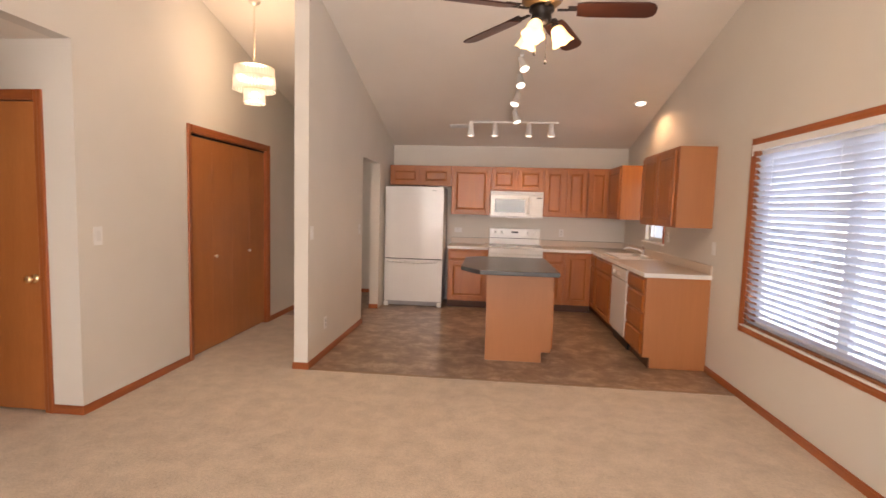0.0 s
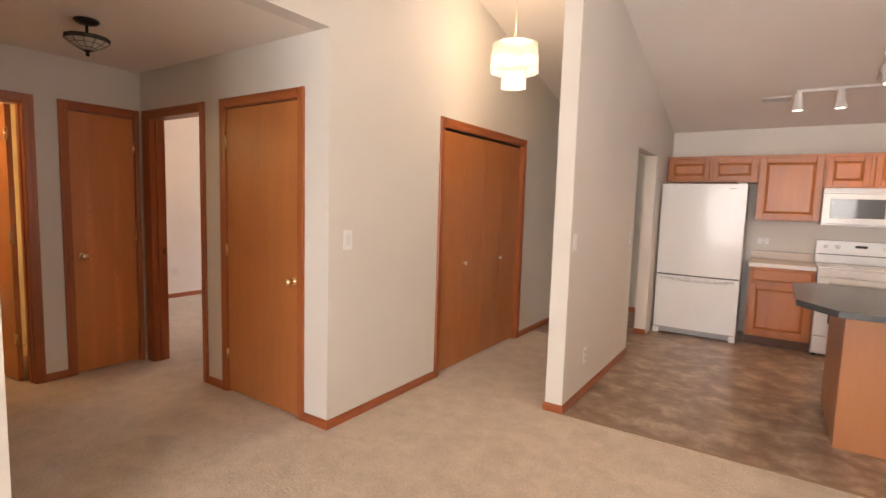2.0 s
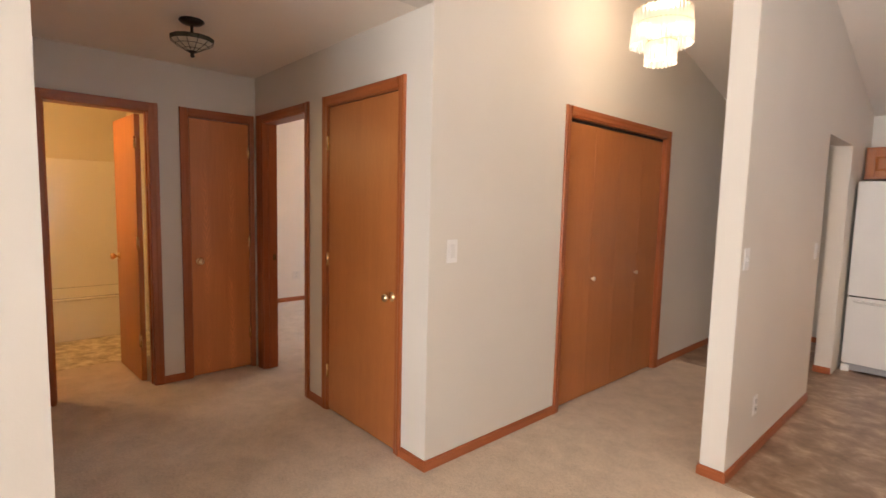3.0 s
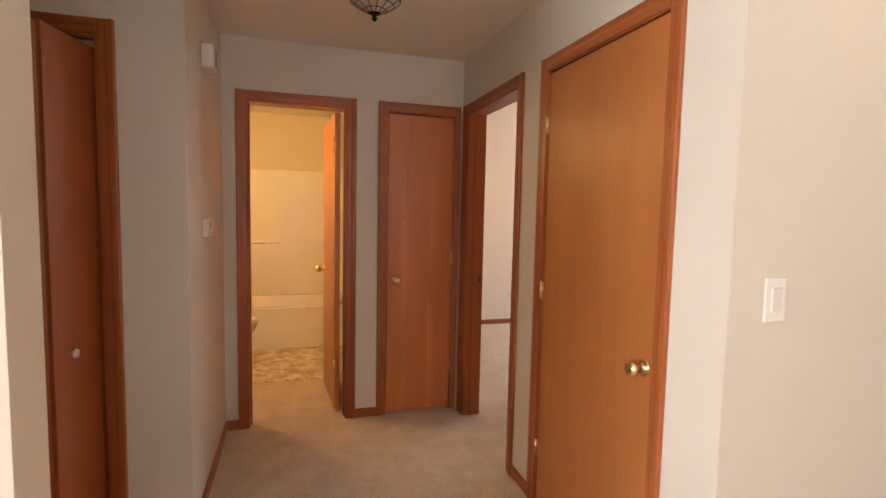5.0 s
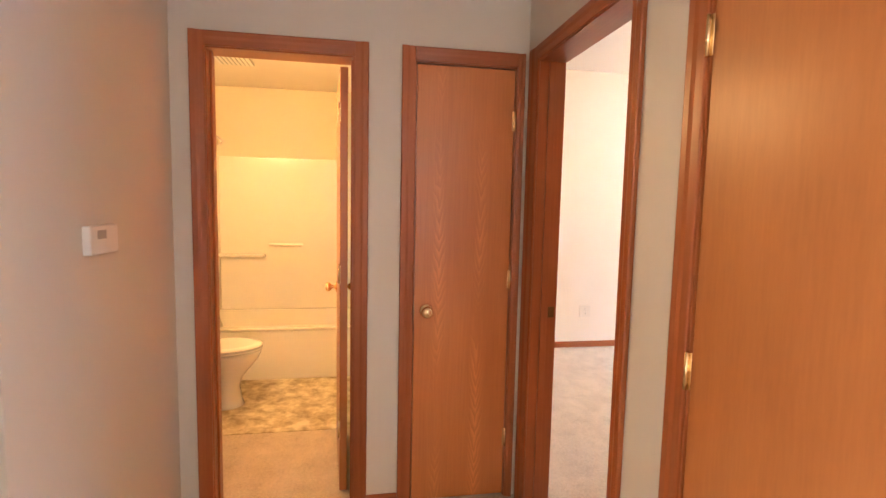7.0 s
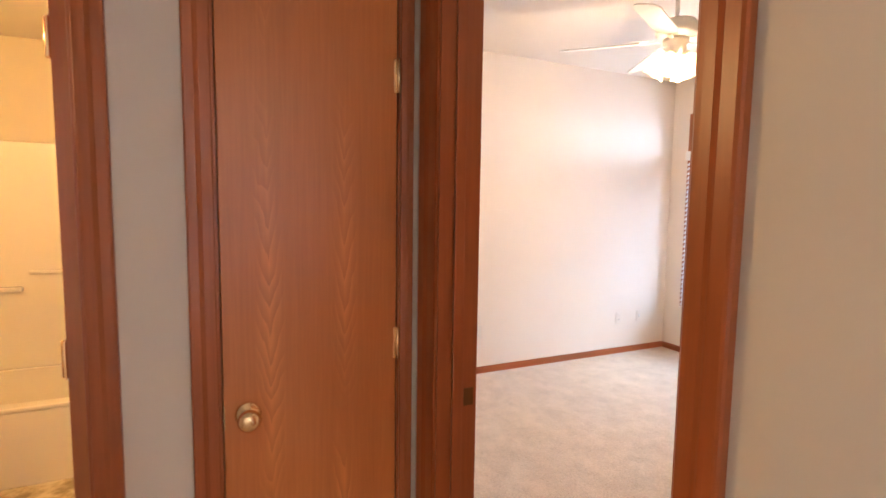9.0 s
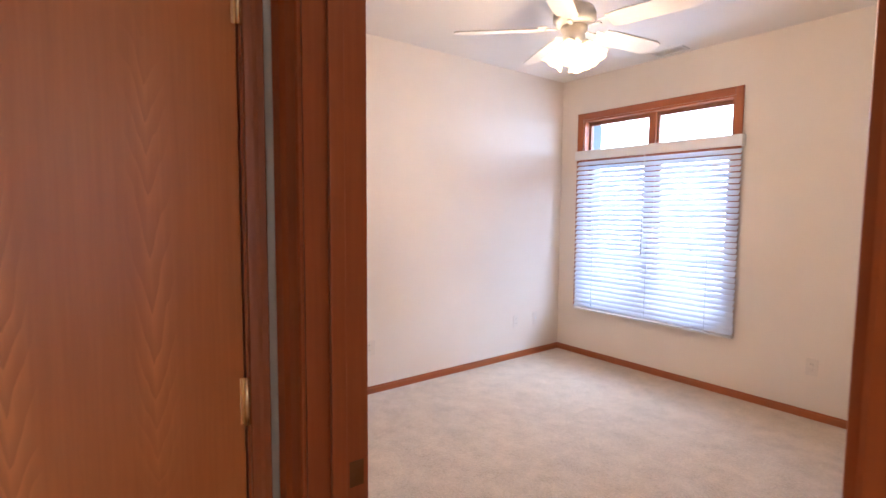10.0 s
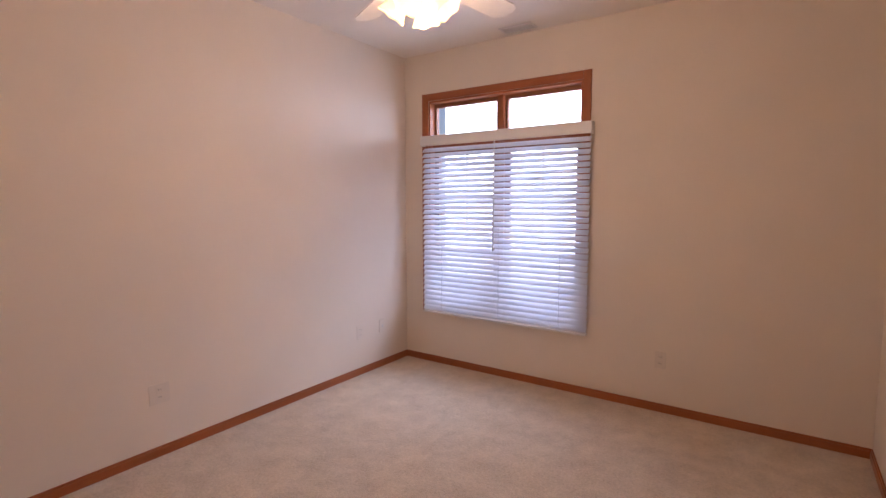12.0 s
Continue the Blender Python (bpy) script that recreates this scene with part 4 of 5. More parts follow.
for a, b in ((6.175, 6.53), (6.55, 6.905)):
    bm = boxes((1.548, 1.553, a, b, 0.76, 0.91), (1.880, 1.885, a, b, 0.76, 0.91), (1.553, 1.880, a, a + 0.005, 0.76, 0.91), (1.553, 1.880, b - 0.005, b, 0.76, 0.91), (1.553, 1.880, a, b, 0.752, 0.76))
    bowl = part("bowl", bm, PORCELAIN, s)
    bm = bmesh.new()
    lathe(bm, ((0.0, 0.764), (0.03, 0.764), (0.04, 0.761)), 16, pose(1.71, (a + b) / 2, 0))
    part("drain", bm, CHROME, bowl)
f = thing("kitchen_tap", (1.915, 6.54, 0.92), "pale metal single-lever kitchen tap with long spout", "tap")
part("base_plate", boxes((1.892, 1.938, 6.43, 6.65, 0.922, 0.936), bevel=0.005), WHITE, f)
bm = bmesh.new()
lathe(bm, ((0.022, 0.93), (0.020, 0.985), (0.012, 1.0), (0, 1.005)), 16, pose(1.915, 6.54, 0))
part("body", bm, CHROME, f)
bm = bmesh.new()
tube(bm, [(1.915, 6.54, 0.97), (1.85, 6.56, 1.005), (1.76, 6.58, 1.02), (1.70, 6.60, 1.01), (1.695, 6.60, 0.99)], 0.010)
part("spout", bm, WHITE, f, "pale curved spout")
bm = bmesh.new()
tube(bm, [(1.915, 6.54, 1.0), (1.90, 6.50, 1.035), (1.87, 6.44, 1.055)], 0.007)
part("lever", bm, CHROME, f)

for fitting in (s, f):
    fitting.matrix_basis = Matrix.Translation((0, 0, TOP - 0.912)) @ fitting.matrix_basis

# range
r = thing("range", (0.384, 7.5, 0), "white freestanding electric range with glass oven door", "range")
RY = 7.215
part("body", boxes((0.006, 0.762, RY + 0.04, 7.86, 0.04, 0.905), bevel=0.004), ENAMEL, r)
top = part("cooktop", boxes((0.002, 0.766, RY + 0.012, 7.78, 0.905, 0.921), bevel=0.005), ENAMEL, r, "white cooktop")
for x, y, q in ((0.19, 7.36, 0.10), (0.58, 7.36, 0.085), (0.19, 7.62, 0.08), (0.58, 7.62, 0.10)):
    bm = bmesh.new()
    lathe(bm, ((0, 0.923), (q, 0.923), (q + 0.004, 0.921)), 28, pose(x, y, 0))
    part("burner", bm, GREY, top, "grey radiant burner ring")
bg = part("backguard", boxes((0.004, 0.764, 7.775, 7.862, 0.921, 1.165), bevel=0.010), ENAMEL, r, "white control backguard")
part("control_strip", boxes((0.03, 0.738, 7.770, 7.776, 1.055, 1.140), bevel=0.002), ENAMEL, bg)
part("clock_display", boxes((0.335, 0.435, 7.765, 7.771, 1.095, 1.122), bevel=0.002), BLACK, bg, "dark clock display")
part("trim_line", boxes((0.02, 0.748, 7.771, 7.776, 1.012, 1.020)), BLACK, bg)
for x in (0.09, 0.19, 0.58, 0.68):
    bm = bmesh.new()
    fturn(bm, "S", 7.770, x, 1.10, ((0, 0), (0.021, 0), (0.018, 0.02), (0, 0.021)), 18)
    part("knob", bm, WHITE, bg)
od = part("oven_door", boxes((0.010, 0.758, RY, RY + 0.038, 0.235, 0.82), bevel=0.006), ENAMEL, r, "white oven door")
part("oven_window", boxes((0.12, 0.648, RY - 0.003, RY + 0.001, 0.36, 0.66), bevel=0.001), DARKGLASS, od, "dark glass oven window")
bm = bmesh.new()
tube(bm, [(0.10, RY - 0.045, 0.775), (0.668, RY - 0.045, 0.775)], 0.011, 12)
for x in (0.11, 0.658):
    rod(bm, (x, RY, 0.775), (x, RY - 0.045, 0.775), 0.009)
part("handle", bm, WHITE, od, "white bar handle")
part("front_panel", boxes((0.008, 0.760, RY + 0.006, RY + 0.04, 0.83, 0.90), bevel=0.004), ENAMEL, r)
dr = part("storage_drawer", boxes((0.010, 0.758, RY + 0.002, RY + 0.038, 0.06, 0.222), bevel=0.006), ENAMEL, r, "white storage drawer")
part("drawer_grip", boxes((0.20, 0.57, RY - 0.006, RY + 0.003, 0.19, 0.205), bevel=0.003), WHITE, dr)
for x in (0.04, 0.73):
    for y in (RY + 0.06, 7.82):
        part("foot", boxes((x - 0.015, x + 0.015, y - 0.015, y + 0.015, 0.020, 0.045)), BLACK, r)
r.matrix_basis = Matrix.Translation((0, 0, -0.023)) @ r.matrix_basis

# microwave over the range
m = thing("microwave", (0.384, YB, 1.30), "white over-range microwave with dark-tinted door window", "microwave")
MY = 7.475
part("body", boxes((0.004, 0.762, MY + 0.022, YB - 0.001, 1.305, 1.688), bevel=0.004), ENAMEL, m)
d = part("door", boxes((0.006, 0.575, MY, MY + 0.022, 1.322, 1.632), bevel=0.008), ENAMEL, m, "white door")
part("door_window", boxes((0.07, 0.50, MY - 0.003, MY + 0.002, 1.385, 1.575), bevel=0.002), plain("tinted_microwave_glass", (0.09, 0.105, 0.12), 0.06, 0, 0.05, 4, 0, 0.6), d, "grey reflecting window")
bm = bmesh.new()
tube(bm, [(0.545, MY - 0.028, 1.36), (0.545, MY - 0.028, 1.60)], 0.010, 12)
for z in (1.37, 1.59):
    rod(bm, (0.545, MY, z), (0.545, MY - 0.028, z), 0.008)
part("handle", bm, ENAMEL, d, "white bar handle")
cp = part("control_panel", boxes((0.580, 0.760, MY + 0.002, MY + 0.022, 1.322, 1.632), bevel=0.006), ENAMEL, m, "white control panel")
part("display", boxes((0.665, 0.735, MY - 0.001, MY + 0.003, 1.588, 1.605)), BLACK, cp, "black display")
bm = bmesh.new()
for i in range(5):
    for j in range(3):
        box(bm, 0.615 + j * 0.045, 0.648 + j * 0.045, MY, MY + 0.003, 1.36 + i * 0.04, 1.385 + i * 0.04)
part("buttons", bm, WHITE, cp)
vent = part("vent_grille", boxes((0.006, 0.760, MY + 0.004, MY + 0.022, 1.636, 1.684), bevel=0.003), ENAMEL, m, "white slotted vent grille")
bm = bmesh.new()
for i in range(3):
    box(bm, 0.03, 0.736, MY + 0.001, MY + 0.005, 1.645 + i * 0.012, 1.650 + i * 0.012)
part("vent_slots", bm, GREY, vent)
part("sticker", boxes((0.60, 0.70, MY - 0.001, MY + 0.022, 1.298, 1.306)), WHITE, m)

# fridge
f = thing("refrigerator", (-1.05, 7.5, 0), "white bottom-freezer refrigerator with curved pull handles", "refrigerator")
X0, X1, FYY = -1.484, -0.651, 7.178
part("cabinet", boxes((X0 + 0.004, X1 - 0.004, FYY + 0.07, YB - 0.03, 0.03, 1.705), bevel=0.006), plain("fridge_cabinet_greyer_white", (0.62, 0.61, 0.60), 0.4), f, "cabinet in a greyer white than the doors")


def crowned_door(z0, z1):
    """A door leaf whose front bows gently outwards."""
    bm = bmesh.new()
    n = 14
    fr = [(X0 + (X1 - X0) * i / n, FYY + 0.022 * (2 * i / n - 1) ** 2) for i in range(n + 1)]
    outline = fr + [(X1, FYY + 0.064), (X0, FYY + 0.064)]
    prism(bm, outline, z0, z1, 0.006)
    return bm


du = part("fridge_door", crowned_door(0.692, 1.710), ENAMEL, f, "glossy white upper door")
dl = part("freezer_drawer", crowned_door(0.075, 0.678), ENAMEL, f, "glossy white freezer drawer")
part("gasket", boxes((X0 + 0.01, X1 - 0.01, FYY + 0.03, FYY + 0.07, 0.678, 0.692)), BLACK, f, "dark door gasket")
bm = bmesh.new()
pts = [(X0 + 0.05 + (X1 - X0 - 0.1) * i / 12, FYY - 0.018 - 0.018 * (1 - (i / 6 - 1) ** 2), 0.651 - 0.016 * (1 - (i / 6 - 1) ** 2)) for i in range(13)]
tube(bm, pts, 0.012, 10)
part("drawer_handle", bm, ENAMEL, dl, "curved white handle")
part("badge", boxes((X1 - 0.16, X1 - 0.10, FYY + 0.006, FYY + 0.012, 1.655, 1.665)), GREY, du, "small grey badge bar")
part("kick_grille", boxes((X0 + 0.03, X1 - 0.03, FYY + 0.03, FYY + 0.05, 0.012, 0.07)), GREY, f, "grey base grille")
for x in (X0 + 0.03, X1 - 0.03):
    part("foot", boxes((x - 0.03, x + 0.03, FYY + 0.01, FYY + 0.06, -0.003, 0.06), bevel=0.004), WHITE, f)
part("hinge_cap", boxes((X1 - 0.09, X1 - 0.01, FYY + 0.03, FYY + 0.10, 1.710, 1.726), bevel=0.004), WHITE, f)

# island
i = thing("kitchen_island", (0.3, 5.2, 0), "honey oak kitchen island with plain end panel and slate-dark top", "island")
IX0, IX1, IY0, IY1 = 0.012, 0.622, 4.855, 5.76
part("cabinet_body", boxes((IX0 + 0.004, IX1 - 0.002, IY0 + 0.006, IY1, 0.10, CT), (IX0 + 0.004, IX1 - 0.09, IY0 + 0.006, IY1, -0.003, 0.10)), CAB, i)
bm = bmesh.new()
prism(bm, [(IX0, 0), (IX1 - 0.085, 0), (IX1 - 0.085, 0.10), (IX1, 0.10), (IX1, CT + 0.002), (IX0, CT + 0.002)], -IY0 - 0.006, -IY0)
bm.transform(pose(0, 0, 0, 90, 0, 0))
bm.transform(Matrix.Translation((0, 0.0, -0.003)))
part("end_panel", bm, CAB_END, i, "plain pale oak end panel")
part("back_panel", boxes((IX0 - 0.004, IX0 + 0.004, IY0 + 0.001, IY1, -0.003, CT)), CAB_END, i, "plain pale oak back panel")
cab_door(i, "E", IX1 - 0.002, IY0 + 0.03, IY1 - 0.03, 0.125, 0.672)
drawer_front(i, "E", IX1 - 0.002, IY0 + 0.03, IY1 - 0.03, 0.695, 0.824)
bm = bmesh.new()
prism(bm, [(-0.055, 4.57), (0.640, 4.57), (0.640, 5.88), (-0.10, 5.88), (-0.240, 5.72), (-0.240, 4.85)], CT + 0.002, TOP + 0.001, 0.004)
part("island_top", bm, SLATE, i, "dark slate-look laminate top with clipped corners")

# ---- lamps and fittings ----
LIT = glow("lit_frosted_glass", (1.0, 0.78, 0.46), 1.5)
LIT_SOFT = glow("lit_glass_tier", (0.95, 0.91, 0.83), 0.10)
LIT_SOFT.node_tree.nodes["Principled BSDF"].inputs["Transmission Weight"].default_value = 0.8
LIT_SOFT.node_tree.nodes["Principled BSDF"].inputs["Roughness"].default_value = 0.28
BULB = glow("lit_bulb", (1.0, 0.82, 0.58), 14.0)
LIT_SPOT = glow("lit_spot_lamp", (1.0, 0.90, 0.74), 5.0)
TRACK = plain("white_track_metal", (0.72, 0.69, 0.66), 0.4)


def blade_mesh(r0, r1, w0, w1):
    """A fan blade along x, wider at the tip, with rounded end and slight pitch."""
    bm = bmesh.new()
    up = [(r0, w0 / 2), (r0 + 0.06, w0 / 2 + 0.008), (r1 - 0.05, w1 / 2), (r1 - 0.015, w1 / 2 - 0.016), (r1, w1 / 2 - 0.045)]
    outline = up + [(x, -y) for x, y in reversed(up)]
    prism(bm, outline, -0.004, 0.004, 0.002)
    bm.transform(pose(0, 0, 0, -13, 0, 0))
    me = bpy.data.meshes.new("blade")
    bm.to_mesh(me)
    bm.free()
    return me


def tulip(scale=1.0):
    """A flared bell of glass with a scalloped lip, opening along -z."""
    bm = bmesh.new()
    n = 24
    prof = ((0.022, 0.0), (0.034, -0.012), (0.045, -0.035), (0.052, -0.07), (0.062, -0.10), (0.074, -0.122))
    rings = []
    for k, (r, z) in enumerate(prof):
        wob = 0.004 * k / 5
        rings.append([bm.verts.new((scale * (r + wob * math.cos(6 * a)) * math.cos(a), scale * (r + wob * math.cos(6 * a)) * math.sin(a), scale * (z - wob * math.cos(6 * a)))) for a in (2 * math.pi * i / n for i in range(n))])
    for a, b in zip(rings, rings[1:]):
        for i in range(n):
            bm.faces.new((a[i], a[(i + 1) % n], b[(i + 1) % n], b[i])).smooth = True
    bm.faces.new(rings[0])
    bmesh.ops.solidify(bm, geom=bm.faces[:], thickness=0.003)
    return bm


def ceiling_fan(at, ceiling, turn, label, metal, blade_mat, shade_mat, shades, blade_len=0.66, arm=None, motor=None, spread=0.105, drop=0.055, tilt=38, ssc=1.0, chains=True, droop=0):
    """at: the middle of the motor; ceiling: height of the ceiling above."""
    f = thing("ceiling_fan", at, label, "ceiling fan", local=True)
    h = ceiling - at[2]
    bm = bmesh.new()
    lathe(bm, ((0, h), (0.07, h), (0.07, h - 0.02), (0.045, h - 0.06), (0.016, h - 0.075), (0, h - 0.075)), 24)
    part("canopy", bm, metal, f)
    bm = bmesh.new()
    rod(bm, (0, 0, 0.06), (0, 0, h - 0.06), 0.012, 12)
    part("down_rod", bm, metal, f)
    bm = bmesh.new()
    lathe(bm, ((0, 0.105), (0.03, 0.105), (0.05, 0.095), (0.10, 0.08), (0.115, 0.05), (0.115, 0.012), (0.09, -0.008), (0.05, -0.018), (0, -0.018)), 32)
    part("motor_housing", bm, motor or metal, f)
    me = blade_mesh(0.20, blade_len, 0.115, 0.138)
    me.materials.append(blade_mat)
    for k in range(5):
        b = new("blade", me)
        b.parent = f
        b.matrix_basis = pose(0, 0, -0.028, 0, 0, turn + 72 * k) @ pose(0, 0, 0, 0, droop, 0)
        bm = bmesh.new()
        box(bm, 0.09, 0.155, -0.012, 0.012, -0.006, 0.001, 0.002)
        box(bm, 0.15, 0.25, -0.034, 0.034, 0.004, 0.008, 0.002)
        a = part("blade_arm", bm, arm or metal, b, "metal blade arm")
    bm = bmesh.new()
    lathe(bm, ((0, -0.016), (0.070, -0.016), (0.072, -0.04), (0.055, -0.052), (0.060, -0.075), (0.05, -0.11), (0.02, -0.125), (0, -0.128)), 24)
    kit = part("light_kit", bm, metal, f)
    for ang in shades:
        m = pose(0, 0, -0.085, 0, 0, ang) @ pose(spread, 0, -drop, 0, -tilt, 0)
        bm = bmesh.new()
        rod(bm, (0.04 * math.cos(radians(ang)), 0.04 * math.sin(radians(ang)), -0.09), m.translation, 0.009, 8)
        lathe(bm, ((0, 0.012), (0.024, 0.012), (0.026, -0.006), (0, -0.006)), 16, m)
        hold = part("shade_holder", bm, metal, kit)
        bm = tulip(ssc)
        bm.transform(m)
        part("glass_shade", bm, shade_mat, kit, "lit frosted glass shade")
    if chains:
        for dx, l in ((0.03, 0.22), (-0.035, 0.17)):
            bm = bmesh.new()
            rod(bm, (dx, -0.03, -0.11), (dx, -0.03, -0.11 - l), 0.0015, 6)
            lathe(bm, ((0, 0.01), (0.007, 0.0), (0.008, -0.012), (0, -0.02)), 10, pose(dx, -0.03, -0.11 - l))
            part("pull_chain", bm, metal, f)
    return f


FX0, FY0, FZ0 = 0.275, 3.25, 2.62
ceiling_fan((FX0, FY0, FZ0), roof(FY0), -8, "dark five-blade ceiling fan with lit glass shades under the vault", BRONZE, BLADE, LIT, (247, 7, 127), motor=plain("antique_brass", (0.30, 0.20, 0.10), 0.35, 0.9, 0.2), ssc=0.88, spread=0.085, drop=0.035, tilt=27, blade_len=0.63, droop=4)
FWHITE = plain("white_fan_enamel", (0.78, 0.74, 0.68), 0.35)
ceiling_fan((-5.67, 5.09, 2.45), BED_Z, 226, "white five-blade ceiling fan with lit glass shades", FWHITE, FWHITE, LIT, (20, 110, 200, 290), spread=0.062, drop=0.03, tilt=36, ssc=0.90, chains=False)

# hanging lamp of glass tiers in the foyer
HX, HY = -2.119, 4.564
h = thing("pendant_lamp", (HX, HY, 2.30), "lit tiered glass pendant lamp on a chain over the foyer", "pendant lamp", local=True)


def tier(r, z0, z1, n, wob):
    """A skirt of close-set glass strips with a scalloped lip."""
    bm = bmesh.new()
    seg = n * 4
    rows = 5
    grid = []
    for j in range(rows + 1):
        t = j / rows
        ring = []
        for i in range(seg):
            a = 2 * math.pi * i / seg
            rr = r + wob * abs(math.sin(n * a / 2)) + 0.004 * math.sin(9.5 * t * math.pi)
            z = z0 + (z1 - z0) * t - (0.010 * abs(math.sin(n * a / 2)) if j == 0 else 0)
            ring.append(bm.verts.new((rr * math.cos(a), rr * math.sin(a), z)))
        grid.append(ring)
    for a, b in zip(grid, grid[1:]):
        for i in range(seg):
            bm.faces.new((a[i], a[(i + 1) % seg], b[(i + 1) % seg], b[i])).smooth = True
    return bm


part("glass_tier", tier(0.172, 0.125, 0.24, 42, 0.010), LIT_SOFT, h, "lit ribbed glass upper tier")
part("glass_tier", tier(0.164, 0.225, 0.325, 40, 0.010), LIT_SOFT, h, "lit ribbed glass top tier")
part("glass_tier", tier(0.087, 0.012, 0.14, 22, 0.008), LIT_SOFT, h, "lit ribbed glass lower tier")
bm = bmesh.new()
for r, z in ((0.166, 0.322), (0.172, 0.235), (0.089, 0.135)):
    for k in range(24):
        a, b = 2 * math.pi * k / 24, 2 * math.pi * (k + 1) / 24
        rod(bm, (r * math.cos(a), r * math.sin(a), z), (r * math.cos(b), r * math.sin(b), z), 0.003, 6)
for k in range(3):
    a = 2 * math.pi * k / 3
    rod(bm, (0.166 * math.cos(a), 0.166 * math.sin(a), 0.322), (0, 0, 0.37), 0.002, 6)
    rod(bm, (0.166 * math.cos(a), 0.166 * math.sin(a), 0.322), (0.085 * math.cos(a), 0.085 * math.sin(a), 0.125), 0.002, 6)
part("ring_frame", bm, BRASS, h, "thin brass frame")
for k in range(4):
    a = math.pi / 4 + k * math.pi / 2
    bm = bmesh.new()
    rr, zz = (0.09, 0.20) if k < 3 else (0.0, 0.075)
    lathe(bm, ((0, 0.035), (0.012, 0.03), (0.02, 0.01), (0.019, -0.008), (0, -0.028)), 12, pose(rr * math.cos(a), rr * math.sin(a), zz))
    part("bulb", bm, BULB, h, "small lit bulb")
bm = bmesh.new()
z = 0.37
top = roof(HY) - 2.30
k = 0
while z < top - 0.05:
    for s in (-1, 1):
        o = Vector((0.004 * s, 0, 0)) if k % 2 else Vector((0, 0.004 * s, 0))
        rod(bm, Vector((0, 0, z)) + o, Vector((0, 0, z + 0.03)) + o, 0.001, 6)
    z += 0.024
    k += 1
part("chain", bm, BRASS, h, "thin brass chain")
bm = bmesh.new()
rod(bm, (0.003, 0.003, 0.37), (0.003, 0.003, top), 0.0012, 6)
part("cord", bm, NICKEL, h)
bm = bmesh.new()
lathe(bm, ((0, top + 0.02), (0.06, top + 0.012), (0.055, top - 0.02), (0.012, top - 0.05), (0, top - 0.05)), 20)
part("canopy", bm, NICKEL, h)

# track lights
SLOPE = math.degrees(math.atan(0.25))


def track_head(parent, base, aim, lit=True):
    """A step-cylinder spot on a short stem, aimed at a point."""
    b = Vector(base)
    j = b - Vector((0, 0, 0.055))
    bm = bmesh.new()
    rod(bm, b, j, 0.009, 8)
    box(bm, b.x - 0.02, b.x + 0.02, b.y - 0.035, b.y + 0.035, b.z - 0.02, b.z + 0.004, 0.004)
    head = part("spot_head", bm, TRACK, parent, "white spot head")
    m = Matrix.Translation(j) @ (Vector(aim) - j).to_track_quat("-Z", "Y").to_matrix().to_4x4()
    bm = bmesh.new()
    lathe(bm, ((0, 0.045), (0.027, 0.042), (0.033, 0.03), (0.035, -0.045), (0.048, -0.090), (0.051, -0.118), (0.046, -0.118), (0.042, -0.095), (0.0, -0.08)), 20, m)
    part("spot_can", bm, TRACK, head)
    bm = bmesh.new()
    lathe(bm, ((0, -0.104), (0.034, -0.106), (0.042, -0.111)), 20, m)
    part("spot_bulb", bm, LIT_SPOT, head, "lit reflector bulb")


t = thing("track_light", (0.275, 6.98, roof(6.98)), "white L-shaped ceiling track with eight spot heads", "track light")
bm = boxes((-0.31, 0.86, 6.962, 6.998, roof(6.98) - 0.030, roof(6.98) - 0.004), bevel=0.003)
part("track_rail", bm, TRACK, t, "white rail")
bm = boxes((0.257, 0.293, -0.84, 0.84, -0.028, -0.001), bevel=0.003)
bm.transform(Matrix.Translation((0, 6.06, roof(6.06))) @ pose(0, 0, 0, -SLOPE, 0, 0))
part("track_rail", bm, TRACK, t, "white rail running up the slope")
for y, ax, ay in ((5.38, 0.9, 4.2), (5.70, 0.5, 4.6), (6.13, -0.3, 5.2), (6.57, 0.75, 6.1)):
    track_head(t, (0.275, y, roof(y) - 0.026), (ax, ay, 0.9))
for x in (-0.29, 0.03, 0.48, 0.77):
    track_head(t, (x, 6.98, roof(6.98) - 0.028), (x + 0.02, 6.90, 0.9))

# recessed downlight by the east wall
rx, ry = 1.75, 6.45
d = thing("downlight", (rx, ry, roof(ry)), "lit recessed downlight in the sloping ceiling", "downlight", local=True)
bm = bmesh.new()
lathe(bm, ((0.055, 0.004), (0.085, 0.0), (0.086, -0.006), (0.072, -0.010), (0.056, -0.004)), 28, pose(0, 0, 0, -SLOPE))
part("trim_ring", bm, WHITE, d)
bm = bmesh.new()
lathe(bm, ((0, -0.006), (0.055, -0.004)), 24, pose(0, 0, 0, -SLOPE))
part("lamp_face", bm, LIT_SPOT, d, "lit lamp face")

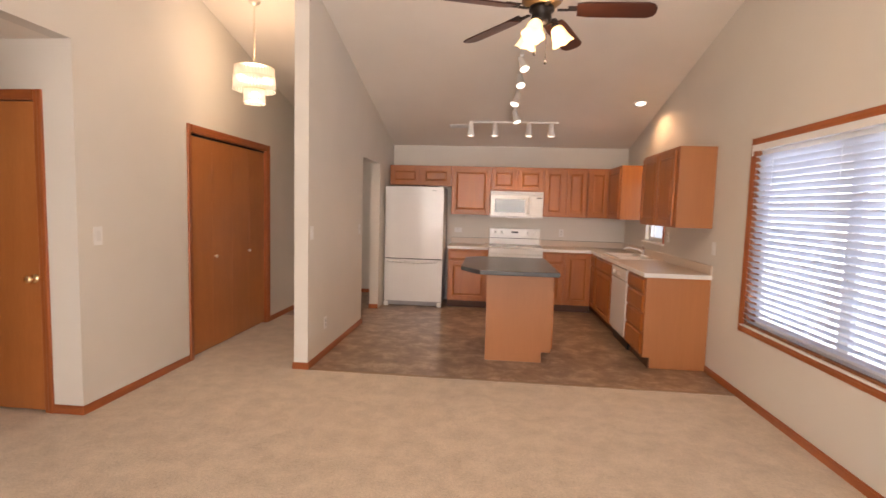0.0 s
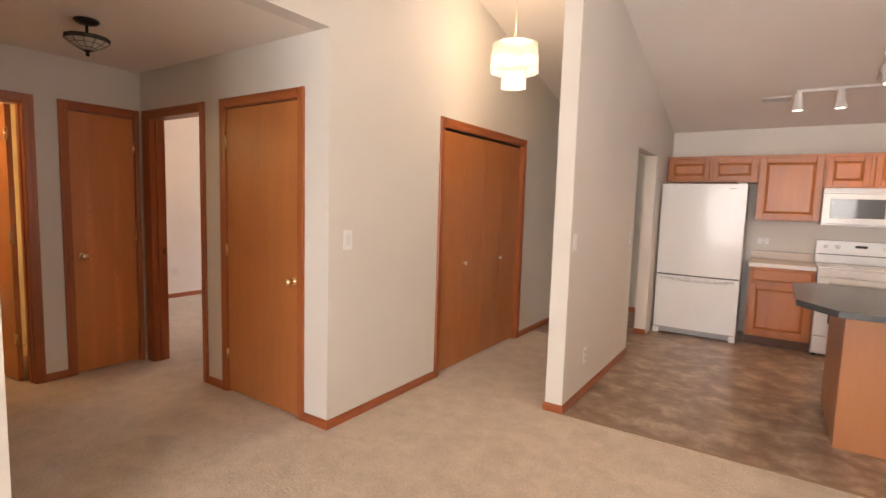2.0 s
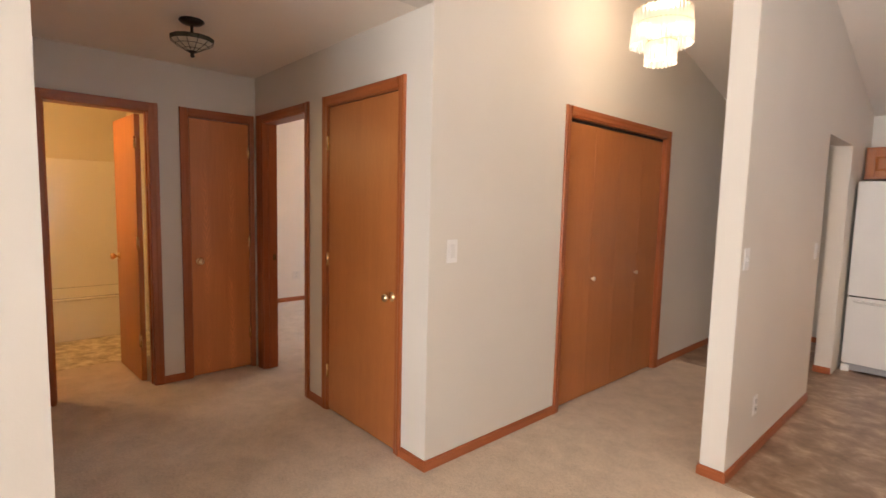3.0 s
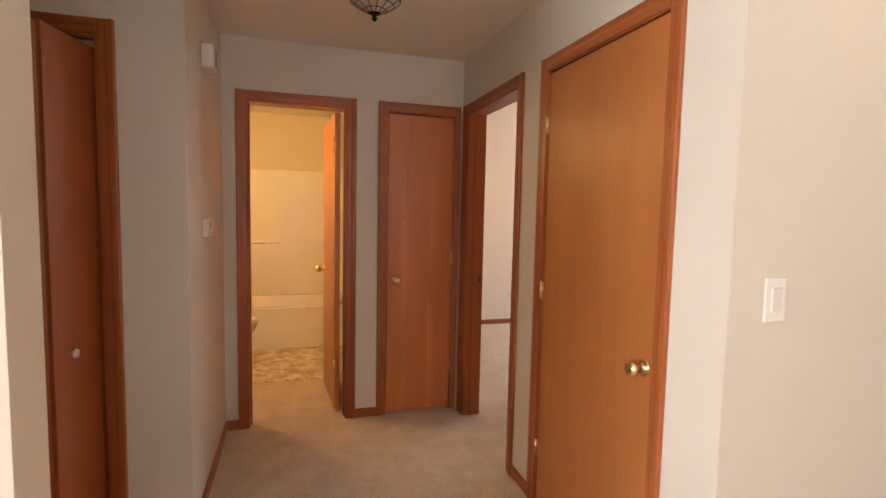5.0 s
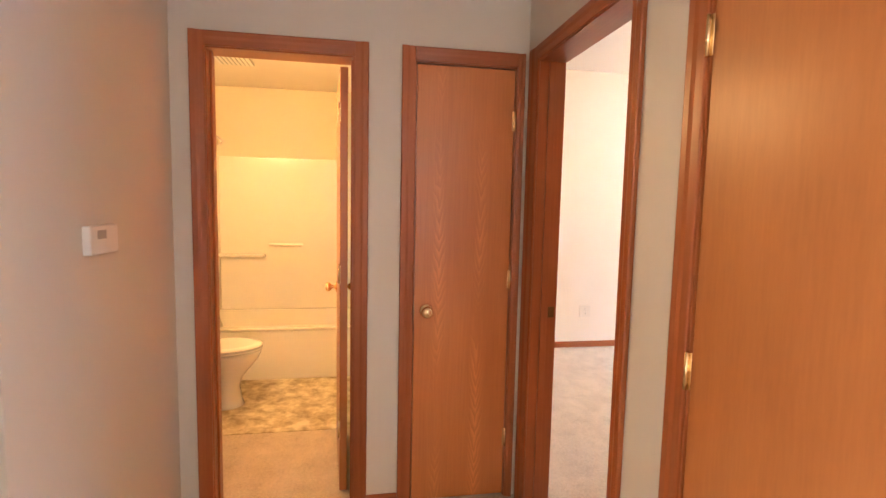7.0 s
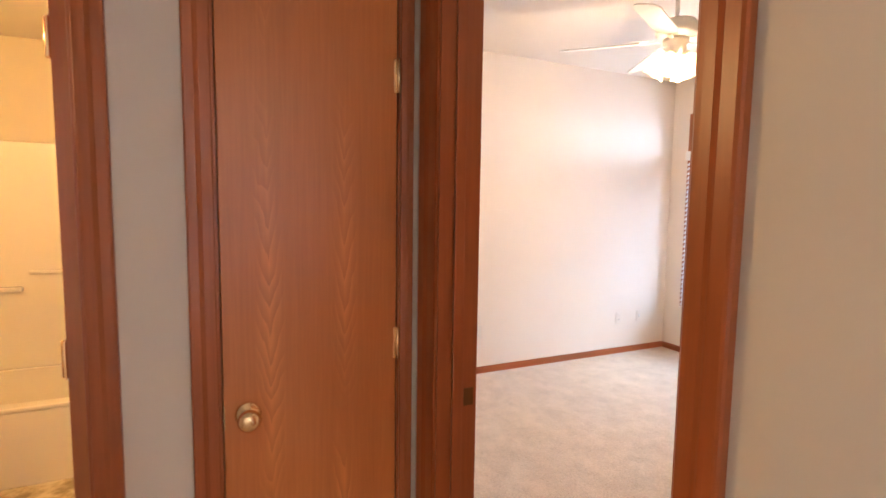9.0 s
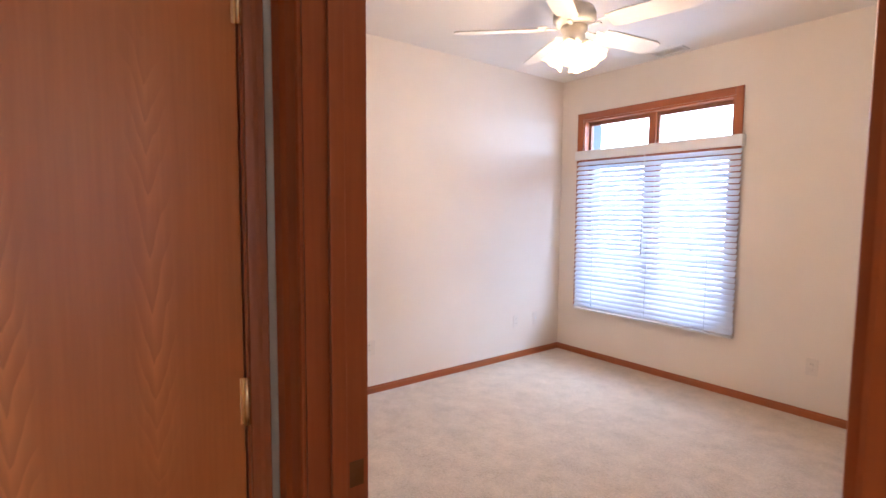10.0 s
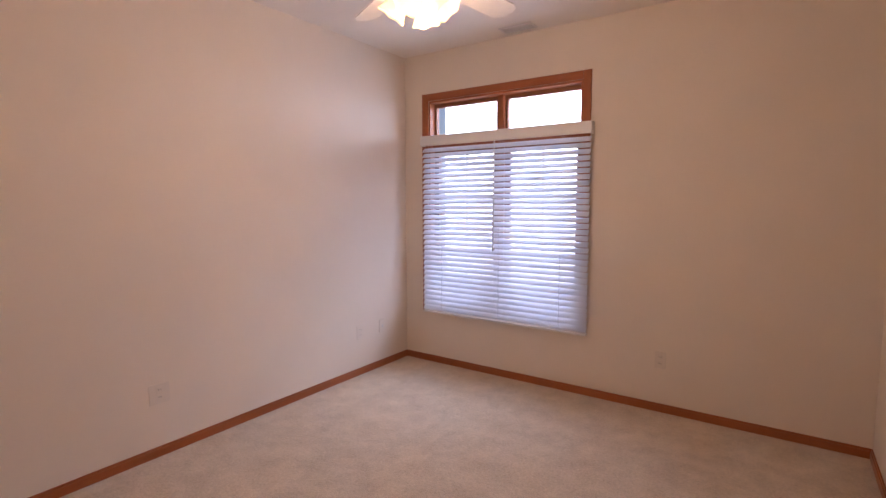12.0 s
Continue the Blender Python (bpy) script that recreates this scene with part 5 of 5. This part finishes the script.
# air vents in the ceilings
def vent(name, m, lx, ly, label):
    v = thing(name, (0, 0, 0), label, "air vent", "ceiling vents", local=True)
    v.matrix_basis = m
    part("vent_frame", boxes((-lx / 2, lx / 2, -ly / 2, -ly / 2 + 0.015, -0.008, 0), (-lx / 2, lx / 2, ly / 2 - 0.015, ly / 2, -0.008, 0), (-lx / 2, -lx / 2 + 0.015, -ly / 2, ly / 2, -0.0078, 0), (lx / 2 - 0.015, lx / 2, -ly / 2, ly / 2, -0.0078, 0), bevel=0.001), TRACK, v)
    # no duct is built: a dark plate gives the shade behind the slats
    part("backing", boxes((-lx / 2 + 0.012, lx / 2 - 0.012, -ly / 2 + 0.012, ly / 2 - 0.012, -0.002, -0.0005)), BRONZE, v, "dark plate standing in for the unlit duct")
    n = 5
    for i in range(n):
        y = -ly / 2 + 0.02 + (ly - 0.04) * (i + 0.5) / n
        bm = boxes((-lx / 2 + 0.014, lx / 2 - 0.014, -0.006, 0.006, -0.0008, 0.0008))
        bm.transform(Matrix.Translation((0, y, -0.005)) @ pose(0, 0, 0, 60))
        part("vent_slat", bm, TRACK, v)


vent("ceiling_vent", Matrix.Translation((-0.465, 7.15, roof(7.15))) @ pose(0, 0, 0, -SLOPE), 0.26, 0.11, "small white ceiling register in the vault")
vent("ceiling_vent", pose(-6.035, 6.77, BED_Z), 0.26, 0.12, "small white ceiling register in the bedroom")

# leaded-glass lamp on the hall ceiling, unlit
LX, LY = -3.77, 2.374
h = thing("ceiling_lamp", (LX, LY, HALL_Z), "unlit leaded-glass bowl lamp on the hall ceiling", "ceiling lamp", local=True)
bm = bmesh.new()
lathe(bm, ((0, 0), (0.062, 0), (0.066, -0.008), (0.05, -0.022), (0.015, -0.028), (0, -0.028)), 28)
part("canopy", bm, BRONZE, h, "dark bronze canopy")
bm = bmesh.new()
rod(bm, (0, 0, -0.025), (0, 0, -0.172), 0.008, 10)
part("stem", bm, BRONZE, h)
GREEN = plain("dark_green_leaded_glass", (0.12, 0.13, 0.10), 0.15, 0, 0.3, 30)
CREAM = plain("cream_leaded_glass", (0.80, 0.76, 0.66), 0.2, 0, 0.12, 25)
NP = 12
prof = [(0.113, -0.098), (0.111, -0.118), (0.085, -0.138), (0.050, -0.158), (0.022, -0.172)]
for k in range(NP):
    for (r0, z0), (r1, z1), mt in ((prof[0], prof[1], GREEN), (prof[1], prof[2], CREAM), (prof[2], prof[3], CREAM), (prof[3], prof[4], CREAM)):
        bm = bmesh.new()
        q = []
        for r, z in ((r0, z0), (r1, z1)):
            for a in (k, k + 1):
                th = 2 * math.pi * a / NP
                q.append(bm.verts.new((r * math.cos(th), r * math.sin(th), z)))
        bm.faces.new((q[0], q[1], q[3], q[2]))
        bmesh.ops.solidify(bm, geom=bm.faces[:], thickness=0.003)
        part("glass_piece", bm, mt, h)
bm = bmesh.new()
for k in range(NP):
    th, t2 = 2 * math.pi * k / NP, 2 * math.pi * (k + 1) / NP
    for (r0, z0), (r1, z1) in zip(prof, prof[1:]):
        rod(bm, (r0 * math.cos(th), r0 * math.sin(th), z0), (r1 * math.cos(th), r1 * math.sin(th), z1), 0.0018, 6)
    for r, z in prof:
        rod(bm, (r * math.cos(th), r * math.sin(th), z), (r * math.cos(t2), r * math.sin(t2), z), 0.0018, 6)
part("came_frame", bm, BRONZE, h, "dark lead came")
bm = bmesh.new()
lathe(bm, ((0, -0.166), (0.03, -0.171), (0.012, -0.179), (0.008, -0.187), (0.014, -0.193), (0.006, -0.202), (0, -0.206)), 16)
part("finial", bm, BRONZE, h)


# switches, outlets, thermostat, chime
def plate(name, side, p, u, v, label, cat, kind="switch", w=0.072, hgt=0.116, parent_group="", plastic=None):
    s = thing(name, fpoint(side, p, u, v, 0), label, cat, parent_group)
    bm = bmesh.new()
    fbox(bm, side, p, u - w / 2, u + w / 2, v - hgt / 2, v + hgt / 2, 0.0005, 0.006, 0.0025)
    pl = part("cover_plate", bm, plastic or WHITE, s)
    bm = bmesh.new()
    if kind == "rocker":
        fbox(bm, side, p, u - 0.017, u + 0.017, v - 0.034, v + 0.034, 0.005, 0.010, 0.002)
        part("rocker", bm, ENAMEL, s)
    elif kind == "outlet":
        for dv in (-0.022, 0.022):
            bm = bmesh.new()
            fbox(bm, side, p, u - 0.017, u + 0.017, v + dv - 0.015, v + dv + 0.015, 0.005, 0.008, 0.002)
            so = part("socket", bm, plastic or ENAMEL, s)
            bm = bmesh.new()
            for du in (-0.0065, 0.0065):
                fbox(bm, side, p, u + du - 0.0012, u + du + 0.0012, v + dv - 0.003, v + dv + 0.006, 0.0079, 0.0084)
            part("slots", bm, BLACK, so)
    else:
        fbox(bm, side, p, u - 0.006, u + 0.006, v - 0.012, v + 0.012, 0.005, 0.012, 0.002)
        part("toggle", bm, ENAMEL, s)
    return s


plate("light_switch", "E", XC, 3.31, 1.175, "white double light switch on the closet wall", "light switch", "rocker", 0.075, 0.125, "wall switches")
plate("light_switch", "E", PR, 4.36, 1.18, "white light switch on the partition", "light switch", "toggle", 0.072, 0.116, "wall switches")
plate("light_switch", "E", PR, 5.90, 1.15, "white light switch beside the kitchen doorway", "light switch", "toggle", 0.072, 0.116, "wall switches")
plate("wall_outlet", "E", PR, 4.72, 0.31, "white wall outlet low on the partition", "outlet", "outlet", 0.072, 0.116, "wall outlets")
plate("wall_outlet", "S", YB, -0.48, 1.09, "white wall outlet over the worktop", "outlet", "outlet", 0.116, 0.072, "wall outlets")
plate("wall_outlet", "S", YB, 1.09, 1.09, "white wall outlet over the worktop", "outlet", "outlet", 0.072, 0.116, "wall outlets")
plate("wall_outlet", "W", XE, 6.03, 1.165, "white wall outlet beside the sink", "outlet", "outlet", 0.072, 0.116, "wall outlets")
plate("light_switch", "W", XE, 4.86, 1.13, "white light switch at the worktop's end", "light switch", "toggle", 0.072, 0.116, "wall switches")
plate("wall_outlet", "E", BX0, 4.662, 0.365, "almond double wall outlet low on the bedroom wall", "outlet", "outlet", 0.116, 0.116, "wall outlets", plastic=ALMOND)
plate("wall_outlet", "E", BX0, 6.276, 0.362, "almond wall outlet low on the bedroom wall", "outlet", "outlet", 0.072, 0.116, "wall outlets", plastic=ALMOND)
plate("wall_outlet", "E", BX0, 6.55, 0.362, "almond cable outlet low on the bedroom wall", "outlet", "toggle", 0.072, 0.116, "wall outlets", plastic=ALMOND)
plate("wall_outlet", "S", BY1, -4.992, 0.363, "almond wall outlet low on the window wall", "outlet", "outlet", 0.072, 0.116, "wall outlets", plastic=ALMOND)
t = thing("thermostat", (-4.25, YS, 1.30), "small white wall thermostat with grey display", "thermostat")
bm = bmesh.new()
fbox(bm, "N", YS, -4.290, -4.128, 1.252, 1.336, 0.0005, 0.024, 0.004)
part("housing", bm, WHITE, t)
bm = bmesh.new()
fbox(bm, "N", YS, -4.215, -4.165, 1.297, 1.322, 0.023, 0.025)
part("display", bm, GREY, t, "grey display")
c = thing("door_chime", (-4.2, YS, 2.04), "white plastic door chime box high on the hall wall", "door chime")
bm = bmesh.new()
fbox(bm, "N", YS, -4.262, -4.138, 2.04, 2.15, 0.0005, 0.055, 0.010)
part("cover", bm, WHITE, c)
bm = bmesh.new()
fbox(bm, "N", YS, -4.25, -4.15, 2.052, 2.138, 0.0545, 0.058, 0.002)
part("front_panel", bm, ENAMEL, c)

# catch bracket under the head of the kitchen doorway
c = thing("door_catch", (PL + 0.05, 6.10, 2.0), "small dark metal catch under the doorway head", "catch")
part("plate", boxes((PL + 0.03, PL + 0.09, 6.06, 6.15, 1.935, 2.0), bevel=0.003), BRONZE, c)

# ---- bathroom ----
TX0, TX1, TY0, TY1 = -7.34, -6.59, 1.07, 2.68
t = thing("bathtub", (-6.96, 1.92, 0), "white acrylic alcove bathtub with plain apron", "bathtub")
part("apron", boxes((TX1 - 0.03, TX1, TY0 + 0.002, TY1 - 0.002, 0.004, 0.395), bevel=0.008), ACRYLIC, t, "plain apron front")
part("rim", boxes((TX1 - 0.075, TX1 + 0.006, TY0 + 0.002, TY1 - 0.002, 0.395, 0.42), (TX0 + 0.002, TX0 + 0.05, TY0 + 0.002, TY1 - 0.002, 0.395, 0.42), (TX0 + 0.05, TX1 - 0.075, TY0 + 0.002, TY0 + 0.09, 0.395, 0.42), (TX0 + 0.05, TX1 - 0.075, TY1 - 0.09, TY1 - 0.002, 0.395, 0.42), bevel=0.008), ACRYLIC, t)
bm = bmesh.new()
lo = [bm.verts.new((x, y, 0.08)) for x, y in ((TX0 + 0.12, TY0 + 0.2), (TX1 - 0.13, TY0 + 0.2), (TX1 - 0.13, TY1 - 0.25), (TX0 + 0.12, TY1 - 0.25))]
hi = [bm.verts.new((x, y, 0.41)) for x, y in ((TX0 + 0.05, TY0 + 0.09), (TX1 - 0.075, TY0 + 0.09), (TX1 - 0.075, TY1 - 0.09), (TX0 + 0.05, TY1 - 0.09))]
bm.faces.new(lo)
for i in range(4):
    bm.faces.new((lo[i], lo[(i + 1) % 4], hi[(i + 1) % 4], hi[i]))
part("basin", bm, ACRYLIC, t)
bm = bmesh.new()
fturn(bm, "N", TY0 + 0.10, -6.95, 0.35, ((0, 0), (0.035, 0), (0.03, 0.012), (0, 0.014)), 20)
part("overflow_plate", bm, CHROME, t, "round chrome overflow plate")
s = thing("tub_surround", (-6.96, 1.92, 0.42), "glossy cream acrylic tub surround with moulded ledges", "tub surround")
part("back_panel", boxes((TX0 + 0.001, TX0 + 0.022, TY0 + 0.002, TY1 - 0.002, 0.42, 1.80), bevel=0.006), ACRYLIC, s)
part("side_panel", boxes((TX0 + 0.022, TX1 + 0.03, TY0 + 0.001, TY0 + 0.022, 0.42, 1.80), bevel=0.006), ACRYLIC, s)
part("side_panel", boxes((TX0 + 0.022, TX1 + 0.03, TY1 - 0.022, TY1 - 0.001, 0.42, 1.80), bevel=0.006), ACRYLIC, s)
fillet = [(TX0 + 0.015, TY0 + 0.015)] + [(TX0 + 0.112 - 0.09 * math.cos(radians(a)), TY0 + 0.112 - 0.09 * math.sin(radians(a))) for a in range(90, -1, -10)]
bm = prism(bmesh.new(), fillet, 0.42, 1.795)
for fc in bm.faces:
    fc.smooth = abs(fc.normal.z) < 0.5
part("corner_column", bm, ACRYLIC, s, "concave moulded corner")
part("moulded_ledge", boxes((TX0 + 0.02, TX0 + 0.075, TY0 + 0.09, TY0 + 0.50, 0.90, 0.930), bevel=0.010), ACRYLIC, s)
part("moulded_ledge", boxes((TX0 + 0.02, TX0 + 0.045, TY0 + 0.53, TY0 + 0.83, 1.00, 1.025), bevel=0.008), ACRYLIC, s)
v = thing("tub_valve", (-6.95, TY0, 0.69), "chrome lever valve on the tub surround", "tub valve")
bm = bmesh.new()
fturn(bm, "N", TY0 + 0.022, -6.95, 0.68, ((0, 0), (0.075, 0), (0.07, 0.008), (0.03, 0.012), (0.026, 0.05), (0, 0.055)), 28)
part("escutcheon", bm, CHROME, v)
bm = bmesh.new()
tube(bm, [(-6.95, TY0 + 0.07, 0.68), (-6.95, TY0 + 0.12, 0.675), (-6.95, TY0 + 0.15, 0.635)], 0.012, 10)
part("lever", bm, CHROME, v)
v = thing("tub_spout", (-6.95, TY0, 0.53), "chrome tub spout on the surround", "tub spout")
bm = bmesh.new()
tube(bm, [(-6.95, TY0 + 0.02, 0.53), (-6.95, TY0 + 0.15, 0.53), (-6.95, TY0 + 0.17, 0.505)], 0.024, 14)
part("spout", bm, CHROME, v)
v = thing("shower_head", (-6.95, TY0, 2.0), "chrome shower head on a bent arm", "shower head")
bm = bmesh.new()
fturn(bm, "N", TY0, -6.95, 1.99, ((0, 0), (0.03, 0), (0.02, 0.012), (0, 0.013)), 18)
part("flange", bm, CHROME, v)
bm = bmesh.new()
tube(bm, [(-6.95, TY0 + 0.005, 1.99), (-6.95, TY0 + 0.10, 1.985), (-6.95, TY0 + 0.19, 1.92)], 0.009, 10)
part("arm", bm, CHROME, v)
bm = bmesh.new()
lathe(bm, ((0, 0.03), (0.014, 0.028), (0.018, 0.0), (0.034, -0.035), (0.035, -0.045), (0, -0.048)), 18, Matrix.Translation((-6.95, TY0 + 0.20, 1.905)) @ pose(0, 0, 0, 42))
part("nozzle", bm, CHROME, v)

# toilet: tank against the wall, bowl towards the room
TOX = -6.13
t = thing("toilet", (TOX, TY0, 0), "white two-piece porcelain toilet with closed lid", "toilet")


def egg(z, front, back, half, n=28, cy=1.52):
    """An egg-shaped ring at height z."""
    out = []
    for i in range(n):
        a = 2 * math.pi * i / n
        ly = math.sin(a)
        out.append((TOX + half * math.cos(a) * (1 - 0.10 * max(0, ly)), cy + ly * (front if ly > 0 else back), z))
    return out


def loft(bm, rings, cap0=True, cap1=True):
    vs = [[bm.verts.new(p) for p in r] for r in rings]
    n = len(vs[0])
    for a, b in zip(vs, vs[1:]):
        for i in range(n):
            bm.faces.new((a[i], a[(i + 1) % n], b[(i + 1) % n], b[i])).smooth = True
    if cap0:
        bm.faces.new(vs[0][::-1])
    if cap1:
        bm.faces.new(vs[-1])
    return bm


bm = bmesh.new()
loft(bm, [egg(0.004, 0.10, 0.20, 0.105), egg(0.05, 0.085, 0.20, 0.095), egg(0.14, 0.07, 0.19, 0.085), egg(0.20, 0.09, 0.19, 0.10), egg(0.26, 0.14, 0.19, 0.135), egg(0.32, 0.19, 0.20, 0.165), egg(0.37, 0.215, 0.20, 0.180), egg(0.392, 0.22, 0.20, 0.183)])
part("bowl", bm, PORCELAIN, t)
bm = bmesh.new()
loft(bm, [egg(0.394, 0.222, 0.19, 0.184), egg(0.400, 0.226, 0.19, 0.188), egg(0.410, 0.224, 0.19, 0.186)])
part("seat", bm, PORCELAIN, t)
bm = bmesh.new()
loft(bm, [egg(0.413, 0.224, 0.19, 0.186), egg(0.422, 0.226, 0.19, 0.188), egg(0.432, 0.215, 0.185, 0.178), egg(0.437, 0.17, 0.15, 0.14)])
part("lid", bm, PORCELAIN, t)
part("tank", boxes((TOX - 0.22, TOX + 0.22, TY0 + 0.012, TY0 + 0.20, 0.385, 0.73), bevel=0.02), PORCELAIN, t)
part("tank_lid", boxes((TOX - 0.232, TOX + 0.232, TY0 + 0.005, TY0 + 0.212, 0.732, 0.765), bevel=0.01), PORCELAIN, t)
part("flush_lever", boxes((TOX + 0.10, TOX + 0.19, TY0 + 0.20, TY0 + 0.215, 0.655, 0.675), bevel=0.004), CHROME, t)

# vanity
VX0, VX1, VYF = -5.79, -4.98, 1.505
v = thing("vanity", (-5.4, TY0, 0), "oak bathroom vanity with stacked drawers", "vanity")
part("cabinet_body", boxes((VX0 + 0.01, VX1, TY0 + 0.002, VYF, 0.10, 0.775), bevel=0.002), CAB, v)
part("toe_kick", boxes((VX0 + 0.01, VX1, TY0 + 0.002, VYF - 0.06, 0.004, 0.10)), TOE, v)
for u0, u1 in ((VX0 + 0.02, VX0 + 0.30),):
    for lo, hi in ((0.60, 0.75), (0.42, 0.585), (0.13, 0.405)):
        bm = bmesh.new()
        fbox(bm, "N", VYF, u0, u1, lo, hi, 0, 0.016, 0.004)
        part("drawer_front", bm, CAB_H, v)
cab_door(v, "N", VYF, VX0 + 0.32, VX1 - 0.02, 0.13, 0.75)
w = thing("washstand_counter", (-5.4, TY0, 0.775), "cream cultured-marble vanity top with backsplash", "worktop")
part("top", boxes((VX0, VX1 + 0.01, TY0 + 0.002, VYF + 0.025, 0.775, 0.805), bevel=0.006), ACRYLIC, w)
part("backsplash", boxes((VX0, VX1 + 0.01, TY0 + 0.002, TY0 + 0.022, 0.805, 0.89), bevel=0.004), ACRYLIC, w)
f = thing("basin_tap", (-5.42, TY0 + 0.1, 0.805), "chrome basin tap on the vanity", "tap")
bm = boxes((-5.50, -5.34, TY0 + 0.07, TY0 + 0.12, 0.805, 0.825), bevel=0.005)
part("base_plate", bm, CHROME, f)
bm = bmesh.new()
tube(bm, [(-5.42, TY0 + 0.095, 0.82), (-5.42, TY0 + 0.11, 0.87), (-5.42, TY0 + 0.20, 0.865)], 0.011, 10)
part("spout", bm, CHROME, f)
for x in (-5.475, -5.365):
    bm = bmesh.new()
    lathe(bm, ((0.018, 0.825), (0.015, 0.86), (0, 0.865)), 14, pose(x, TY0 + 0.095, 0))
    part("handle", bm, CHROME, f)
m = thing("wall_mirror", (-5.4, TY0, 0.9), "frameless wall mirror over the vanity", "mirror")
part("mirror_glass", boxes((VX0 + 0.03, VX1, TY0 + 0.002, TY0 + 0.007, 0.895, 1.95)), MIRROR, m)
l = thing("vanity_light", (-5.4, TY0, 2.05), "lit vanity light bar over the mirror", "wall lamp")
part("back_plate", boxes((-5.75, -5.05, TY0 + 0.001, TY0 + 0.03, 2.02, 2.12), bevel=0.006), BRASS, l)
for x in (-5.65, -5.4, -5.15):
    bm = bmesh.new()
    lathe(bm, ((0, 0.05), (0.035, 0.035), (0.05, 0.0), (0.035, -0.035), (0, -0.05)), 18, pose(x, TY0 + 0.085, 2.07))
    part("globe_bulb", bm, LIT, l, "lit globe bulb")
v = thing("exhaust_fan", (-6.42, 1.52, BATH_Z), "square white bathroom exhaust fan grille", "exhaust fan")
part("grille", boxes((-6.54, -6.30, 1.40, 1.64, BATH_Z - 0.018, BATH_Z - 0.001), bevel=0.006), WHITE, v)
bm = bmesh.new()
for i in range(7):
    box(bm, -6.52, -6.32, 1.425 + i * 0.03, 1.433 + i * 0.03, BATH_Z - 0.020, BATH_Z - 0.017)
part("slots", bm, GREY, v)

# ---- laundry closet ----
w = thing("washing_machine", (-4.25, 1.02, 0), "white top-loading washing machine in the laundry closet", "washing machine")
part("body", boxes((-4.66, -3.97, 0.74, 1.40, 0.0, 0.92), bevel=0.012), ENAMEL, w)
part("lid", boxes((-4.56, -4.0, 0.82, 1.32, 0.92, 0.935), bevel=0.005), ENAMEL, w)
part("control_console", boxes((-4.68, -4.58, 0.75, 1.39, 0.92, 1.08), bevel=0.012), ENAMEL, w)
w = thing("clothes_dryer", (-4.25, 0.32, 0), "white clothes dryer in the laundry closet", "dryer")
part("body", boxes((-4.66, -3.97, 0.02, 0.70, 0.0, 0.92), bevel=0.012), ENAMEL, w)
part("control_console", boxes((-4.68, -4.58, 0.03, 0.69, 0.92, 1.08), bevel=0.012), ENAMEL, w)
c = thing("laundry_cabinet", (-4.5, 0.6, 1.45), "honey-stained oak cabinet over the laundry machines", "cabinet")
part("cabinet_body", boxes((-4.688, -4.40, -0.05, 1.45, 1.42, 2.14), bevel=0.003), CAB, c)
for a, b in ((-0.03, 0.33), (0.35, 0.69), (0.71, 1.06), (1.08, 1.43)):
    cab_door(c, "E", -4.398, a, b, 1.44, 2.12)
l = thing("laundry_lamp", (-4.1, 0.75, HALL_Z), "lit round glass ceiling lamp in the laundry closet", "ceiling lamp", local=True)
bm = bmesh.new()
lathe(bm, ((0, 0), (0.10, 0), (0.10, -0.02), (0.09, -0.02)), 24)
part("base", bm, WHITE, l)
bm = bmesh.new()
lathe(bm, ((0.09, -0.02), (0.085, -0.05), (0.055, -0.085), (0, -0.10)), 24)
part("glass_dome", bm, LIT, l)
